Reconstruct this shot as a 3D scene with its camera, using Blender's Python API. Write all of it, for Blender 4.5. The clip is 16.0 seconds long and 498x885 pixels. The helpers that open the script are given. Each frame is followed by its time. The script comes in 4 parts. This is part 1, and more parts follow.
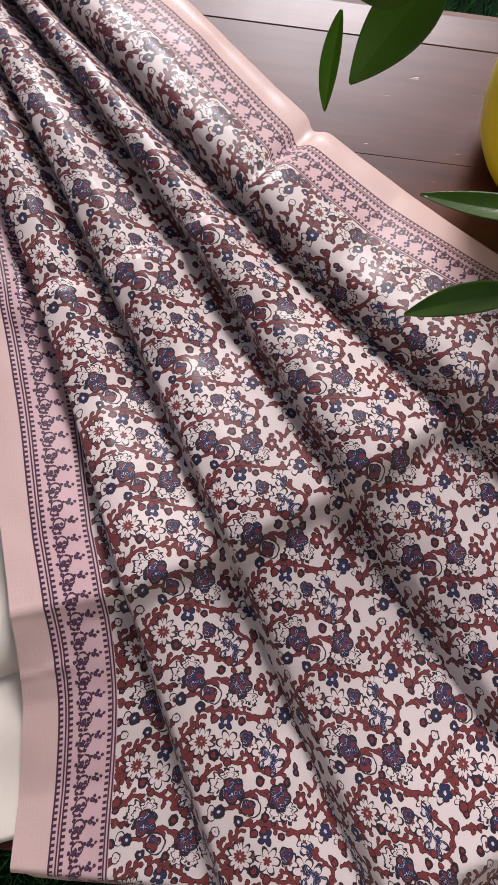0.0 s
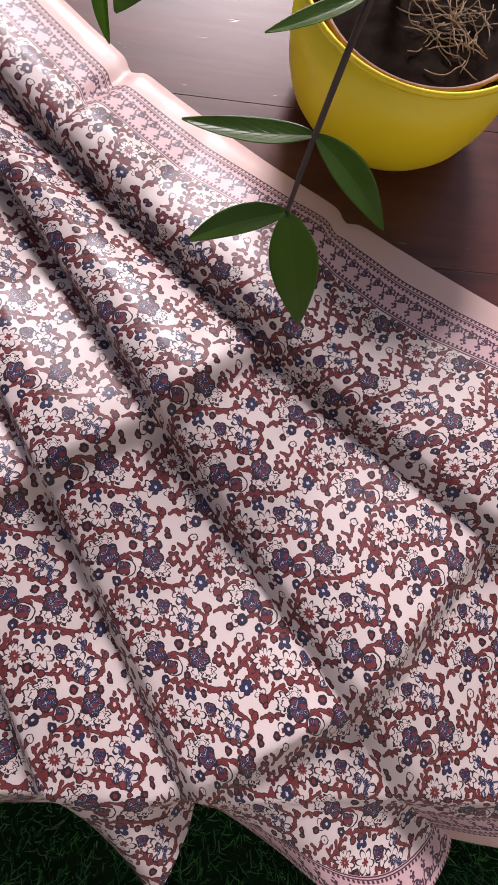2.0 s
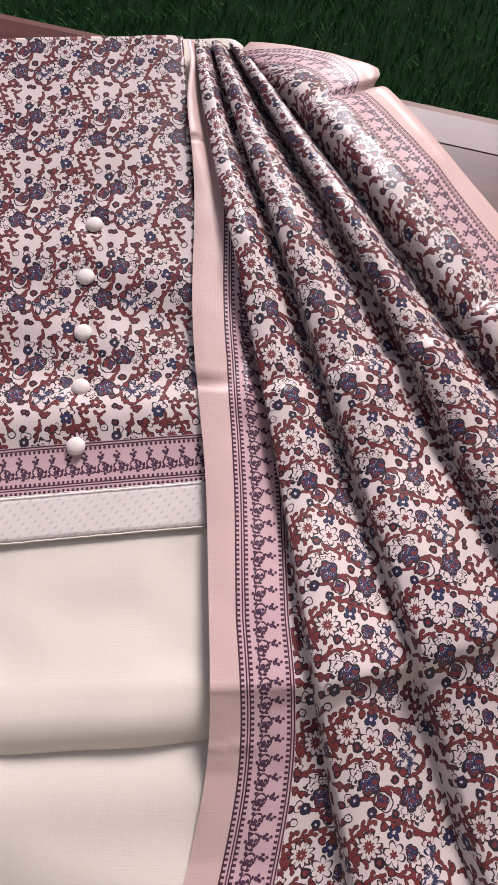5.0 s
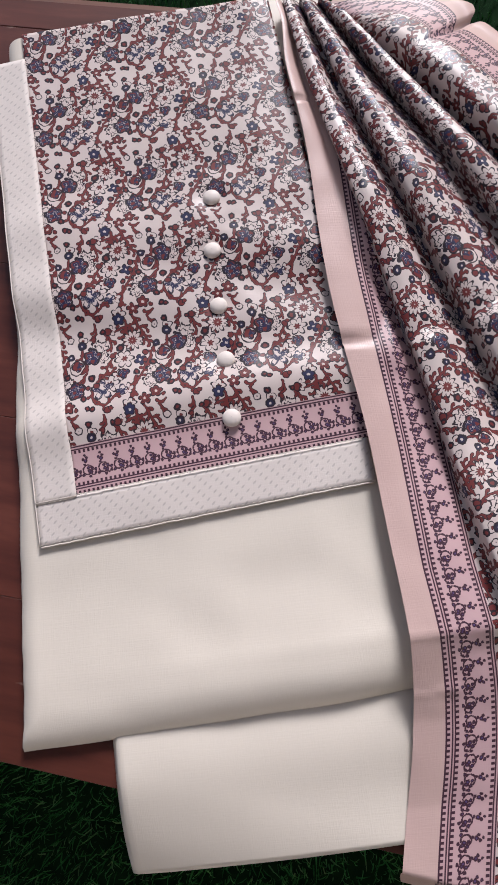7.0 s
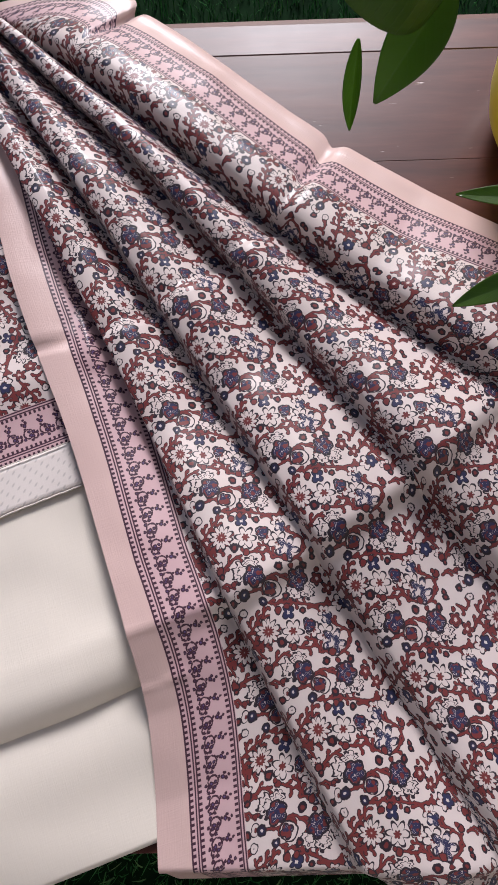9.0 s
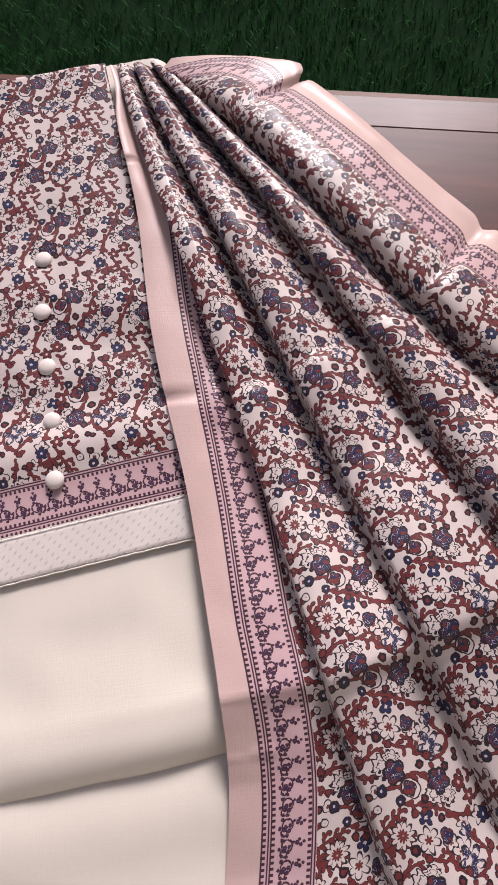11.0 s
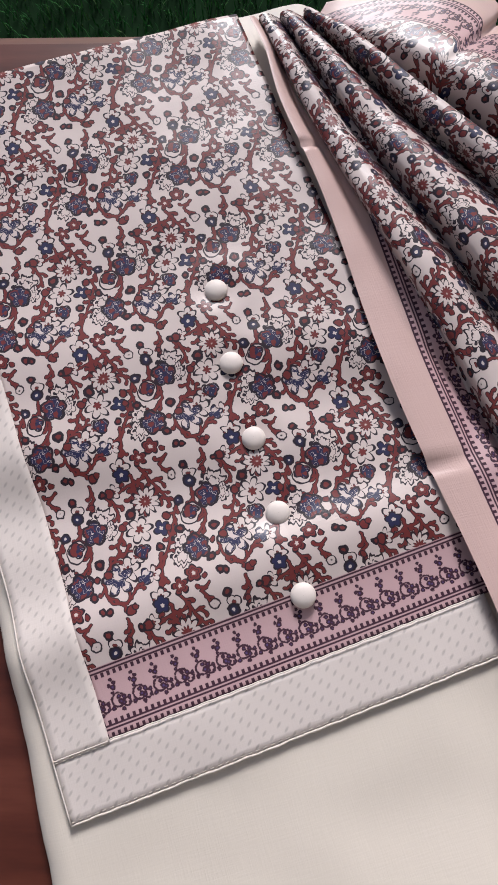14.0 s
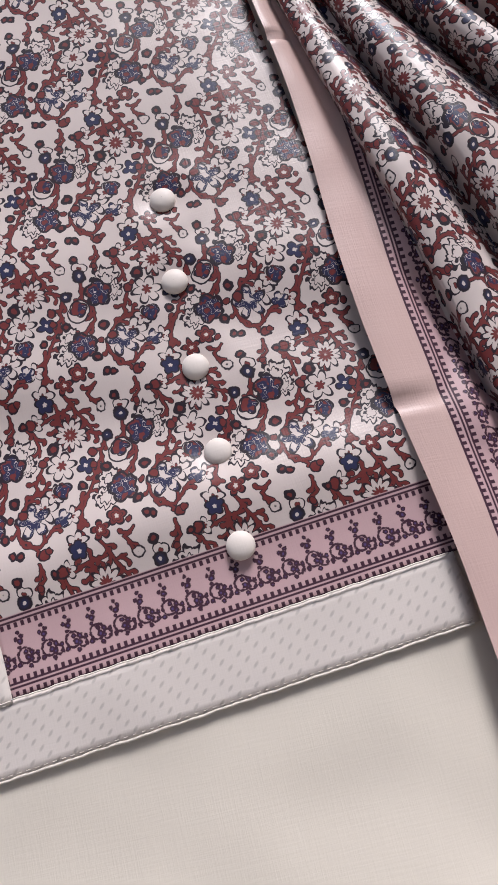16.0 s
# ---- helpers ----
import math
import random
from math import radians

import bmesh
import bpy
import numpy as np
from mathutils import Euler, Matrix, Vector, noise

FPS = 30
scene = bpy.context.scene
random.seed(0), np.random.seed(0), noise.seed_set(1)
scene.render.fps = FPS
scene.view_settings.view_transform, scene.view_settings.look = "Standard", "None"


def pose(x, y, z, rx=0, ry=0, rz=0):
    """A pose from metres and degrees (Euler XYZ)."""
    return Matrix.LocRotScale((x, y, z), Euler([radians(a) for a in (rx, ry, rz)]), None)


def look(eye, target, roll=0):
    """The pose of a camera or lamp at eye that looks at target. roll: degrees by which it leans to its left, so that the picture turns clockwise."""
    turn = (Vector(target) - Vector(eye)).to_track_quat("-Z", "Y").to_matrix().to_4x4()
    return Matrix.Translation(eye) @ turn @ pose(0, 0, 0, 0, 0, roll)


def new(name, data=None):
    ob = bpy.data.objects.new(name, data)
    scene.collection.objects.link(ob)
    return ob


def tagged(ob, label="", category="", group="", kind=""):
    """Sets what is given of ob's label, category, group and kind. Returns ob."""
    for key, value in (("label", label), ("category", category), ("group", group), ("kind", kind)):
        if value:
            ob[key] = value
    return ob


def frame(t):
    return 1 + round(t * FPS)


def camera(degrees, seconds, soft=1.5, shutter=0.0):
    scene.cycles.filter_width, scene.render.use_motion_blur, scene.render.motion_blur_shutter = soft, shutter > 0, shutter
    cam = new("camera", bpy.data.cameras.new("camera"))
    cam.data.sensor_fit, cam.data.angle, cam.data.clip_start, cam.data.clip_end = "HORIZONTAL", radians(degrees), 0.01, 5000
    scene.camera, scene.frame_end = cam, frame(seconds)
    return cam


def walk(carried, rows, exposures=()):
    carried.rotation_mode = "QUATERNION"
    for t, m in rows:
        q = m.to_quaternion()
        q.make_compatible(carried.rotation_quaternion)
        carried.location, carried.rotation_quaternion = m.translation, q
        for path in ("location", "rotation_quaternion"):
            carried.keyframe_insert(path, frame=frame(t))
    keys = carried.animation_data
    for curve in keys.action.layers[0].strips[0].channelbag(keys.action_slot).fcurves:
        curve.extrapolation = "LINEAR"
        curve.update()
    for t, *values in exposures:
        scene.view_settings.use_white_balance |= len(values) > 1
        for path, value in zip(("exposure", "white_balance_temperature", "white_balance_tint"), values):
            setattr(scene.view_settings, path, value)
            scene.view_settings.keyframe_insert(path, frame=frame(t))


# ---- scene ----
cam = camera(41.0, 16.0, soft=1.6)
PATH = [
    (0, (0.2152, -0.1832, 0.4426), (0.2643, -0.0721, -0.0425), 12.97),
    (0.5, (0.2367, -0.1956, 0.4477), (0.3041, -0.1005, -0.0385), 22.89),
    (1, (0.2517, -0.2128, 0.4462), (0.3241, -0.1233, -0.0404), 26.37),
    (1.5, (0.2772, -0.2332, 0.4565), (0.3512, -0.1469, -0.0304), 27.41),
    (2, (0.2955, -0.2406, 0.4618), (0.3770, -0.1532, -0.0237), 29.18),
    (2.5, (0.2859, -0.2277, 0.4659), (0.3619, -0.1318, -0.0189), 25.72),
    (3, (0.2408, -0.1857, 0.4808), (0.2908, -0.0692, -0.0029), 15.17),
    (3.5, (0.2144, -0.1700, 0.4800), (0.2413, -0.0309, 0.0006), 7.32),
    (4, (0.1999, -0.1602, 0.4774), (0.2169, -0.0194, -0.0020), 4.78),
    (4.5, (0.1832, -0.1510, 0.4776), (0.1924, -0.0131, -0.0029), 1.98),
    (5, (0.1335, -0.1374, 0.4814), (0.1256, 0.0055, 0.0023), -4.15),
    (5.2, (0.1131, -0.1356, 0.4799), (0.1034, 0.0093, 0.0014), -4.59),
    (5.7, (0.0807, -0.1326, 0.4813), (0.0620, 0.0111, 0.0028), -8.47),
    (6.25, (0.0482, -0.1358, 0.4832), (0.0221, 0.0015, 0.0031), -13.72),
    (6.8, (0.0330, -0.1424, 0.4842), (0.0058, -0.0113, 0.0024), -17.63),
    (7.3, (0.0463, -0.1483, 0.4832), (0.0257, -0.0182, 0.0009), -17.99),
    (7.5, (0.0631, -0.1484, 0.4829), (0.0450, -0.0178, 0.0006), -18.74),
    (8, (0.1161, -0.1600, 0.4781), (0.1224, -0.0272, -0.0039), -13.79),
    (8.5, (0.1578, -0.1784, 0.4701), (0.1808, -0.0506, -0.0127), -8.22),
    (8.7, (0.1696, -0.1820, 0.4695), (0.2011, -0.0575, -0.0138), -4.36),
    (9.2, (0.1855, -0.1849, 0.4683), (0.2196, -0.0585, -0.0143), -3.20),
    (9.75, (0.1890, -0.1771, 0.4708), (0.2125, -0.0391, -0.0092), -6.46),
    (10.3, (0.1811, -0.1639, 0.4744), (0.1867, -0.0148, -0.0028), -11.11),
    (10.8, (0.1668, -0.1527, 0.4760), (0.1603, -0.0007, -0.0004), -13.61),
    (11, (0.1552, -0.1443, 0.4774), (0.1431, 0.0082, 0.0013), -14.34),
    (11.5, (0.1279, -0.1313, 0.4757), (0.1075, 0.0161, -0.0017), -15.39),
    (12, (0.1052, -0.1215, 0.4682), (0.0796, 0.0158, -0.0119), -16.77),
    (12.5, (0.0688, -0.0927, 0.4551), (0.0402, 0.0354, -0.0274), -21.34),
    (13, (0.0149, -0.0398, 0.4420), (0.0060, 0.0783, -0.0437), -19.75),
    (13.5, (-0.0027, -0.0092, 0.4189), (0.0074, 0.1085, -0.0669), -13.43),
    (14, (-0.0193, 0.0024, 0.3899), (0.0002, 0.1174, -0.0963), -6.74),
    (14.5, (-0.0177, -0.0026, 0.3688), (-0.0092, 0.1036, -0.1197), -9.51),
    (15, (-0.0083, -0.0102, 0.3617), (-0.0082, 0.0962, -0.1269), -13.79),
    (15.5, (0.0030, -0.0158, 0.3518), (0.0007, 0.0946, -0.1359), -15.76),
    (16, (0.0199, -0.0253, 0.3333), (0.0134, 0.0868, -0.1539), -17.76),
]

EXPOSURE = [(0.0, -0.06, 6200, 18), (0.7, 0.0, 6350, 25), (2.7, 0.15, 6250, 26), (3.0, 0.24, 5950, 29), (3.5, 0.16, 6000, 27), (4.5, 0.08, 6300, 23), (5.5, 0.02, 6300, 21), (7.5, -0.13, 6000, 15), (8.7, -0.08, 6000, 16), (10.8, 0.03, 6350, 21), (12.2, -0.04, 6250, 20), (13.2, -0.12, 6150, 16), (16.0, -0.18, 6050, 14)]
walk(cam, [(t, look(eye, target, roll)) for t, eye, target, roll in PATH], EXPOSURE)

# ---- world and light ----
SUN_AZ, SUN_EL = 20.0, 31.0      # degrees from +y towards +x, and above the horizon
world = bpy.data.worlds.new("overcast_sky")
scene.world = world
world.use_nodes = True
wn = world.node_tree.nodes
sky = wn.new("ShaderNodeTexSky")
sky.sky_type = "NISHITA"
sky.sun_disc = False
sky.sun_elevation, sky.sun_rotation = radians(SUN_EL), radians(SUN_AZ)
sky.air_density, sky.dust_density = 1.0, 3.0
world.node_tree.links.new(sky.outputs[0], wn["Background"].inputs[0])
wn["Background"].inputs[1].default_value = 0.088
sun = new("sun", bpy.data.lights.new("sun", "SUN"))
sun.data.energy, sun.data.angle, sun.data.color = 4.2, radians(16), (1.0, 0.97, 0.94)
az, el = radians(SUN_AZ), radians(SUN_EL)
sun.matrix_world = look((math.sin(az) * math.cos(el) * 5, math.cos(az) * math.cos(el) * 5, math.sin(el) * 5), (0, 0, 0))

# ---- material helpers ----
HALF = 0.5


class Graph:
    """A small writer of node materials: every method makes a node and returns its output."""

    def __init__(self, name):
        self.mat = bpy.data.materials.new(name)
        self.mat.use_nodes = True
        self.tree = self.mat.node_tree
        self.bsdf = self.tree.nodes["Principled BSDF"]

    def node(self, kind, **props):
        n = self.tree.nodes.new(kind)
        for k, v in props.items():
            setattr(n, k, v)
        return n

    def put(self, socket, value):
        if isinstance(value, bpy.types.NodeSocket):
            self.tree.links.new(value, socket)
        elif isinstance(value, (tuple, list)) and len(value) == 3 and socket.type == "RGBA":
            socket.default_value = (*value, 1)
        else:
            socket.default_value = value

    def m(self, op, a, b=0.0, c=0.0, clamp=False):
        n = self.node("ShaderNodeMath", operation=op, use_clamp=clamp)
        for s, v in zip(n.inputs, (a, b, c)):
            self.put(s, v)
        return n.outputs[0]

    def v(self, op, a, b=(0, 0, 0), c=(0, 0, 0), scale=1.0):
        n = self.node("ShaderNodeVectorMath", operation=op)
        self.put(n.inputs[0], a)
        if op == "SCALE":
            self.put(n.inputs[3], scale)
        elif len(n.inputs) > 1:
            self.put(n.inputs[1], b)
            if op in ("WRAP", "MULTIPLY_ADD"):
                self.put(n.inputs[2], c)
        return n.outputs["Value"] if op in ("LENGTH", "DOT_PRODUCT", "DISTANCE") else n.outputs[0]

    def xyz(self, v):
        return self.node_in("ShaderNodeSeparateXYZ", v).outputs

    def node_in(self, kind, v, **props):
        n = self.node(kind, **props)
        self.put(n.inputs[0], v)
        return n

    def join(self, x, y, z=0.0):
        n = self.node("ShaderNodeCombineXYZ")
        for s, q in zip(n.inputs, (x, y, z)):
            self.put(s, q)
        return n.outputs[0]

    def mix(self, f, a, b):
        n = self.node("ShaderNodeMix", data_type="RGBA")
        self.put(n.inputs[0], f)
        self.put(n.inputs[6], a)
        self.put(n.inputs[7], b)
        return n.outputs[2]

    def ramp(self, f, stops):
        n = self.node("ShaderNodeValToRGB")
        self.put(n.inputs[0], f)
        e = n.color_ramp.elements
        while len(e) < len(stops):
            e.new(1.0)
        for s, (p, c) in zip(e, stops):
            s.position, s.color = p, (c if len(c) == 4 else (*c, 1))
        return n.outputs[0], n.outputs[1]

    def noise(self, where, scale, detail=3.0, rough=0.55):
        n = self.node("ShaderNodeTexNoise")
        self.put(n.inputs["Vector"], where)
        n.inputs["Scale"].default_value, n.inputs["Detail"].default_value = scale, detail
        n.inputs["Roughness"].default_value = rough
        return n.outputs[0]

    def below(self, d, edge, soft):
        """1 where d is under edge, 0 above, over a width of soft."""
        n = self.node("ShaderNodeMapRange")
        self.put(n.inputs[0], d)
        for s, q in zip(n.inputs[1:5], (edge - soft, edge + soft, 1.0, 0.0)):
            self.put(s, q)
        return n.outputs[0]

    def uv(self, name):
        return self.node("ShaderNodeUVMap", uv_map=name).outputs[0]

    def obj(self):
        return self.node("ShaderNodeTexCoord").outputs["Object"]

    def done(self, colour, rough=0.5, bump=None, strength=0.3, distance=0.001, **more):
        self.put(self.bsdf.inputs["Base Color"], colour)
        self.put(self.bsdf.inputs["Roughness"], rough)
        for k, q in more.items():
            self.put(self.bsdf.inputs[k.replace("_", " ")], q)
        if bump is not None:
            n = self.node("ShaderNodeBump")
            n.inputs["Strength"].default_value, n.inputs["Distance"].default_value = strength, distance
            self.put(n.inputs["Height"], bump)
            self.put(self.bsdf.inputs["Normal"], n.outputs[0])
        return self.mat


# ---- the block print: one repeat, in units of the repeat, and its inks ----
CREAM = (0.60, 0.51, 0.475)
RED = (0.150, 0.022, 0.021)
BLUE = (0.014, 0.018, 0.062)
DARK = (0.012, 0.007, 0.014)
PEACH = (0.56, 0.395, 0.355)
LILAC = (0.52, 0.345, 0.35)
PURPLE = (0.038, 0.009, 0.024)
REPEAT, TALL = 0.0673, 1.134      # width of the repeat, and its height in widths
DISCS, BUDS, STEMS = [], [], []


def disc(kind, x, y, r, petals=5, turn=0.0, deep=0.35):
    """A lobed flower or a part of one, x to the right and y down in shares of the repeat."""
    DISCS.append((kind, x, y * TALL, r, petals, turn, deep))


def bud(kind, x, y, r):
    BUDS.append((kind, x, y * TALL, r))


def vine(*points):
    for (ax, ay), (bx, by) in zip(points, points[1:]):
        STEMS.append(((ax, ay * TALL), (bx, by * TALL)))


# the bloom with a scalloped crown, and the ringed bud that leads to it
disc("crown", -0.405, 0.030, 0.105, 9, 0.4)
disc("crown", -0.375, 0.120, 0.075, 7, 1.0)
disc("bloom", -0.488, 0.103, 0.104, 5, 0.3, 0.25)
disc("open", -0.575, -0.095, 0.056, 3, 0.2)
bud("blue", -0.592, -0.045, 0.058)
# the eye in its ring of stems
disc("eye", -0.672, 0.193, 0.090, 2, 0.9, 0.25)
disc("bloom", -0.668, 0.178, 0.066, 4, 0.4, 0.3)
# the winged bloom
disc("crown", -0.800, 0.365, 0.085, 7, 0.0)
disc("crown", -0.850, 0.480, 0.085, 7, 0.7)
disc("bloom", -0.710, 0.448, 0.108, 5, 1.1, 0.25)
# the star in its round stem
disc("open", -0.310, 0.440, 0.095, 5, 0.2, 0.9)
disc("star", -0.405, 0.486, 0.110, 5, 0.8, 0.9)
bud("red", -0.475, 0.425, 0.044)
# daisy, open flower, tulip, half-open buds
disc("daisy", 0.000, -0.005, 0.112, 11, 0.2, 0.5)
disc("open", -0.120, 0.189, 0.100, 6, 0.0, 0.6)
disc("open", -0.205, 0.362, 0.070, 5, 0.3, 0.6)
disc("bloom", -0.145, 0.350, 0.066, 3, 0.7)
disc("open", -0.118, 0.530, 0.064, 5, 0.5, 0.7)
disc("star", -0.180, 0.527, 0.058, 4, 0.2, 0.6)
disc("open", -0.112, 0.705, 0.076, 5, 0.1, 0.6)
disc("blue", -0.122, 0.754, 0.066, 5, 0.5)
disc("open", -0.235, -0.150, 0.058, 5, 0.3, 0.6)
disc("rose", -0.803, 0.619, 0.068, 5, 0.3)
disc("blue", -0.943, 0.228, 0.064, 4, 0.6, 0.6)
disc("rose", -0.935, 0.675, 0.066, 5, 0.9, 0.6)
# small buds and curls
bud("open", -0.720, -0.125, 0.044)
bud("dark", -0.597, -0.170, 0.042)
bud("dark", -0.590, -0.335, 0.038)
bud("dark", -0.540, -0.320, 0.036)
bud("red", -0.364, -0.286, 0.046)
bud("red", -0.325, -0.300, 0.030)
bud("red", -0.275, -0.149, 0.048)
bud("dark", -0.154, 0.056, 0.052)
bud("red", -0.250, 0.135, 0.044)
bud("red", -0.215, 0.110, 0.026)
bud("dark", -0.519, 0.334, 0.048)
bud("blue", -0.736, 0.071, 0.046)
bud("dark", -0.798, 0.277, 0.042)
bud("red", -0.877, 0.153, 0.042)
bud("red", -0.885, 0.238, 0.036)
bud("dark", -0.627, 0.551, 0.042)
bud("dark", -0.998, 0.356, 0.040)
bud("red", -0.570, 0.440, 0.030)
bud("red", -0.455, -0.090, 0.030)
bud("red", -0.720, 0.660, 0.030)
bud("dark", -0.330, 0.850, 0.034)
# stems
vine((-0.005, 0.42), (-0.08, 0.60), (-0.104, 0.716))
vine((-0.100, 0.691), (-0.025, 0.499), (0.059, 0.386), (0.141, 0.299))
vine((-0.961, -0.272), (-0.899, -0.124), (-0.834, -0.001))
vine((-0.991, -0.090), (-0.85, 0.011), (-0.751, 0.070))
vine((-0.752, 0.083), (-0.819, 0.17), (-0.81, 0.25))
vine((-0.621, 0.117), (-0.553, 0.201), (-0.574, 0.278), (-0.639, 0.34), (-0.703, 0.388))
vine((-0.596, 0.001), (-0.621, 0.117))
vine((-0.412, -0.237), (-0.405, -0.145), (-0.484, -0.097))
vine((-0.331, -0.14), (-0.275, -0.097), (-0.253, -0.003), (-0.26, 0.075))
vine((-0.243, -0.121), (-0.061, -0.162), (0.059, -0.167))
vine((-0.061, -0.162), (-0.10, -0.046), (-0.066, 0.075))
vine((-0.267, 0.167), (-0.335, 0.267), (-0.325, 0.321), (-0.225, 0.38))
vine((-0.53, 0.465), (-0.465, 0.39), (-0.37, 0.331), (-0.249, 0.312), (-0.148, 0.345))
vine((-0.53, 0.465), (-0.523, 0.557), (-0.485, 0.639), (-0.383, 0.659), (-0.304, 0.611), (-0.255, 0.562), (-0.196, 0.566))
vine((-0.707, -0.282), (-0.785, -0.235), (-0.747, -0.154))
vine((-0.884, -0.123), (-0.809, -0.131))
vine((-0.84, 0.248), (-0.892, 0.336))
vine((-0.103, 0.703), (-0.05, 0.785), (-0.059, 0.89))
_spurs = random.Random(21)
SPURS = []
for _n, (_a, _b) in enumerate(STEMS):
    for _f in ((0.3, 0.75) if math.dist(_a, _b) > 0.11 else (0.5,)):
        _x, _y = _a[0] + (_b[0] - _a[0]) * _f, _a[1] + (_b[1] - _a[1]) * _f
        _t = math.atan2(_b[1] - _a[1], _b[0] - _a[0]) + (-1) ** (_n + (_f > 0.6)) * _spurs.uniform(0.6, 1.0)
        _l = _spurs.uniform(0.050, 0.066)
        SPURS.append(((_x, _y), (_x + _l * math.cos(_t), _y + _l * math.sin(_t))))
CLEAR = (0, 0, 0, 0)
# from the heart outwards; 0.5 is the outline, beyond it nothing
INKS = {
    "bloom": [(0.0, DARK), (0.05, BLUE), (0.36, BLUE), (0.41, DARK), (0.50, DARK), (0.52, CLEAR)],
    "crown": [(0.0, CREAM), (0.20, CREAM), (0.22, DARK), (0.26, DARK), (0.28, CREAM), (0.41, CREAM), (0.43, DARK), (0.50, DARK), (0.52, CLEAR)],
    "eye": [(0.0, CREAM), (0.43, CREAM), (0.45, DARK), (0.50, DARK), (0.52, CLEAR)],
    "blue": [(0.0, CREAM), (0.10, CREAM), (0.13, BLUE), (0.40, BLUE), (0.44, DARK), (0.50, DARK), (0.52, CLEAR)],
    "star": [(0.0, CREAM), (0.04, BLUE), (0.42, BLUE), (0.45, DARK), (0.50, DARK), (0.52, CLEAR)],
    "rose": [(0.0, CREAM), (0.09, CREAM), (0.13, RED), (0.24, RED), (0.27, DARK), (0.31, RED), (0.39, RED), (0.42, DARK), (0.50, DARK), (0.52, CLEAR)],
    "daisy": [(0.0, CREAM), (0.05, RED), (0.19, RED), (0.21, DARK), (0.24, CREAM), (0.41, CREAM), (0.43, DARK), (0.50, DARK), (0.52, CLEAR)],
    "open": [(0.0, RED), (0.14, RED), (0.16, DARK), (0.19, CREAM), (0.41, CREAM), (0.43, DARK), (0.50, DARK), (0.52, CLEAR)],
    "dark": [(0.0, RED), (0.20, RED), (0.26, DARK), (0.50, DARK), (0.54, CLEAR)],
    "red": [(0.0, RED), (0.34, RED), (0.40, DARK), (0.50, DARK), (0.54, CLEAR)],
}
INKS["bud_blue"] = [(0.0, CREAM), (0.10, CREAM), (0.14, BLUE), (0.42, DARK), (0.50, DARK), (0.56, CLEAR)]
INKS["bud_open"] = [(0.0, DARK), (0.12, CREAM), (0.36, CREAM), (0.42, DARK), (0.50, DARK), (0.56, CLEAR)]
INKS["bud_dark"], INKS["bud_red"] = INKS["dark"], INKS["red"]


def stroke_group():
    """Distance to a short stroke of the print, with a small curl at its end."""
    g = Graph("stroke")
    bpy.data.materials.remove(g.mat)
    tree = g.tree = bpy.data.node_groups.new("stroke", "ShaderNodeTree")
    for name, kind in (("Point", "NodeSocketVector"), ("Centre", "NodeSocketVector"), ("Along", "NodeSocketVector"), ("Square", "NodeSocketFloat"), ("Curl", "NodeSocketVector")):
        tree.interface.new_socket(name, in_out="INPUT", socket_type=kind)
    tree.interface.new_socket("Distance", in_out="OUTPUT", socket_type="NodeSocketFloat")
    p, c, d, sq, curl = g.node("NodeGroupInput").outputs[:5]
    q = g.v("WRAP", g.v("SUBTRACT", p, c), (HALF, HALF * TALL, HALF), (-HALF, -HALF * TALL, -HALF))
    h = g.m("MINIMUM", g.m("MAXIMUM", g.m("DIVIDE", g.v("DOT_PRODUCT", q, d), sq), -HALF), HALF)
    line = g.v("DISTANCE", q, g.v("SCALE", d, scale=h))
    dot = g.m("SUBTRACT", g.v("DISTANCE", q, curl), 0.006)
    g.put(g.node("NodeGroupOutput").inputs[0], g.m("MINIMUM", line, dot))
    return tree


STROKE = stroke_group()


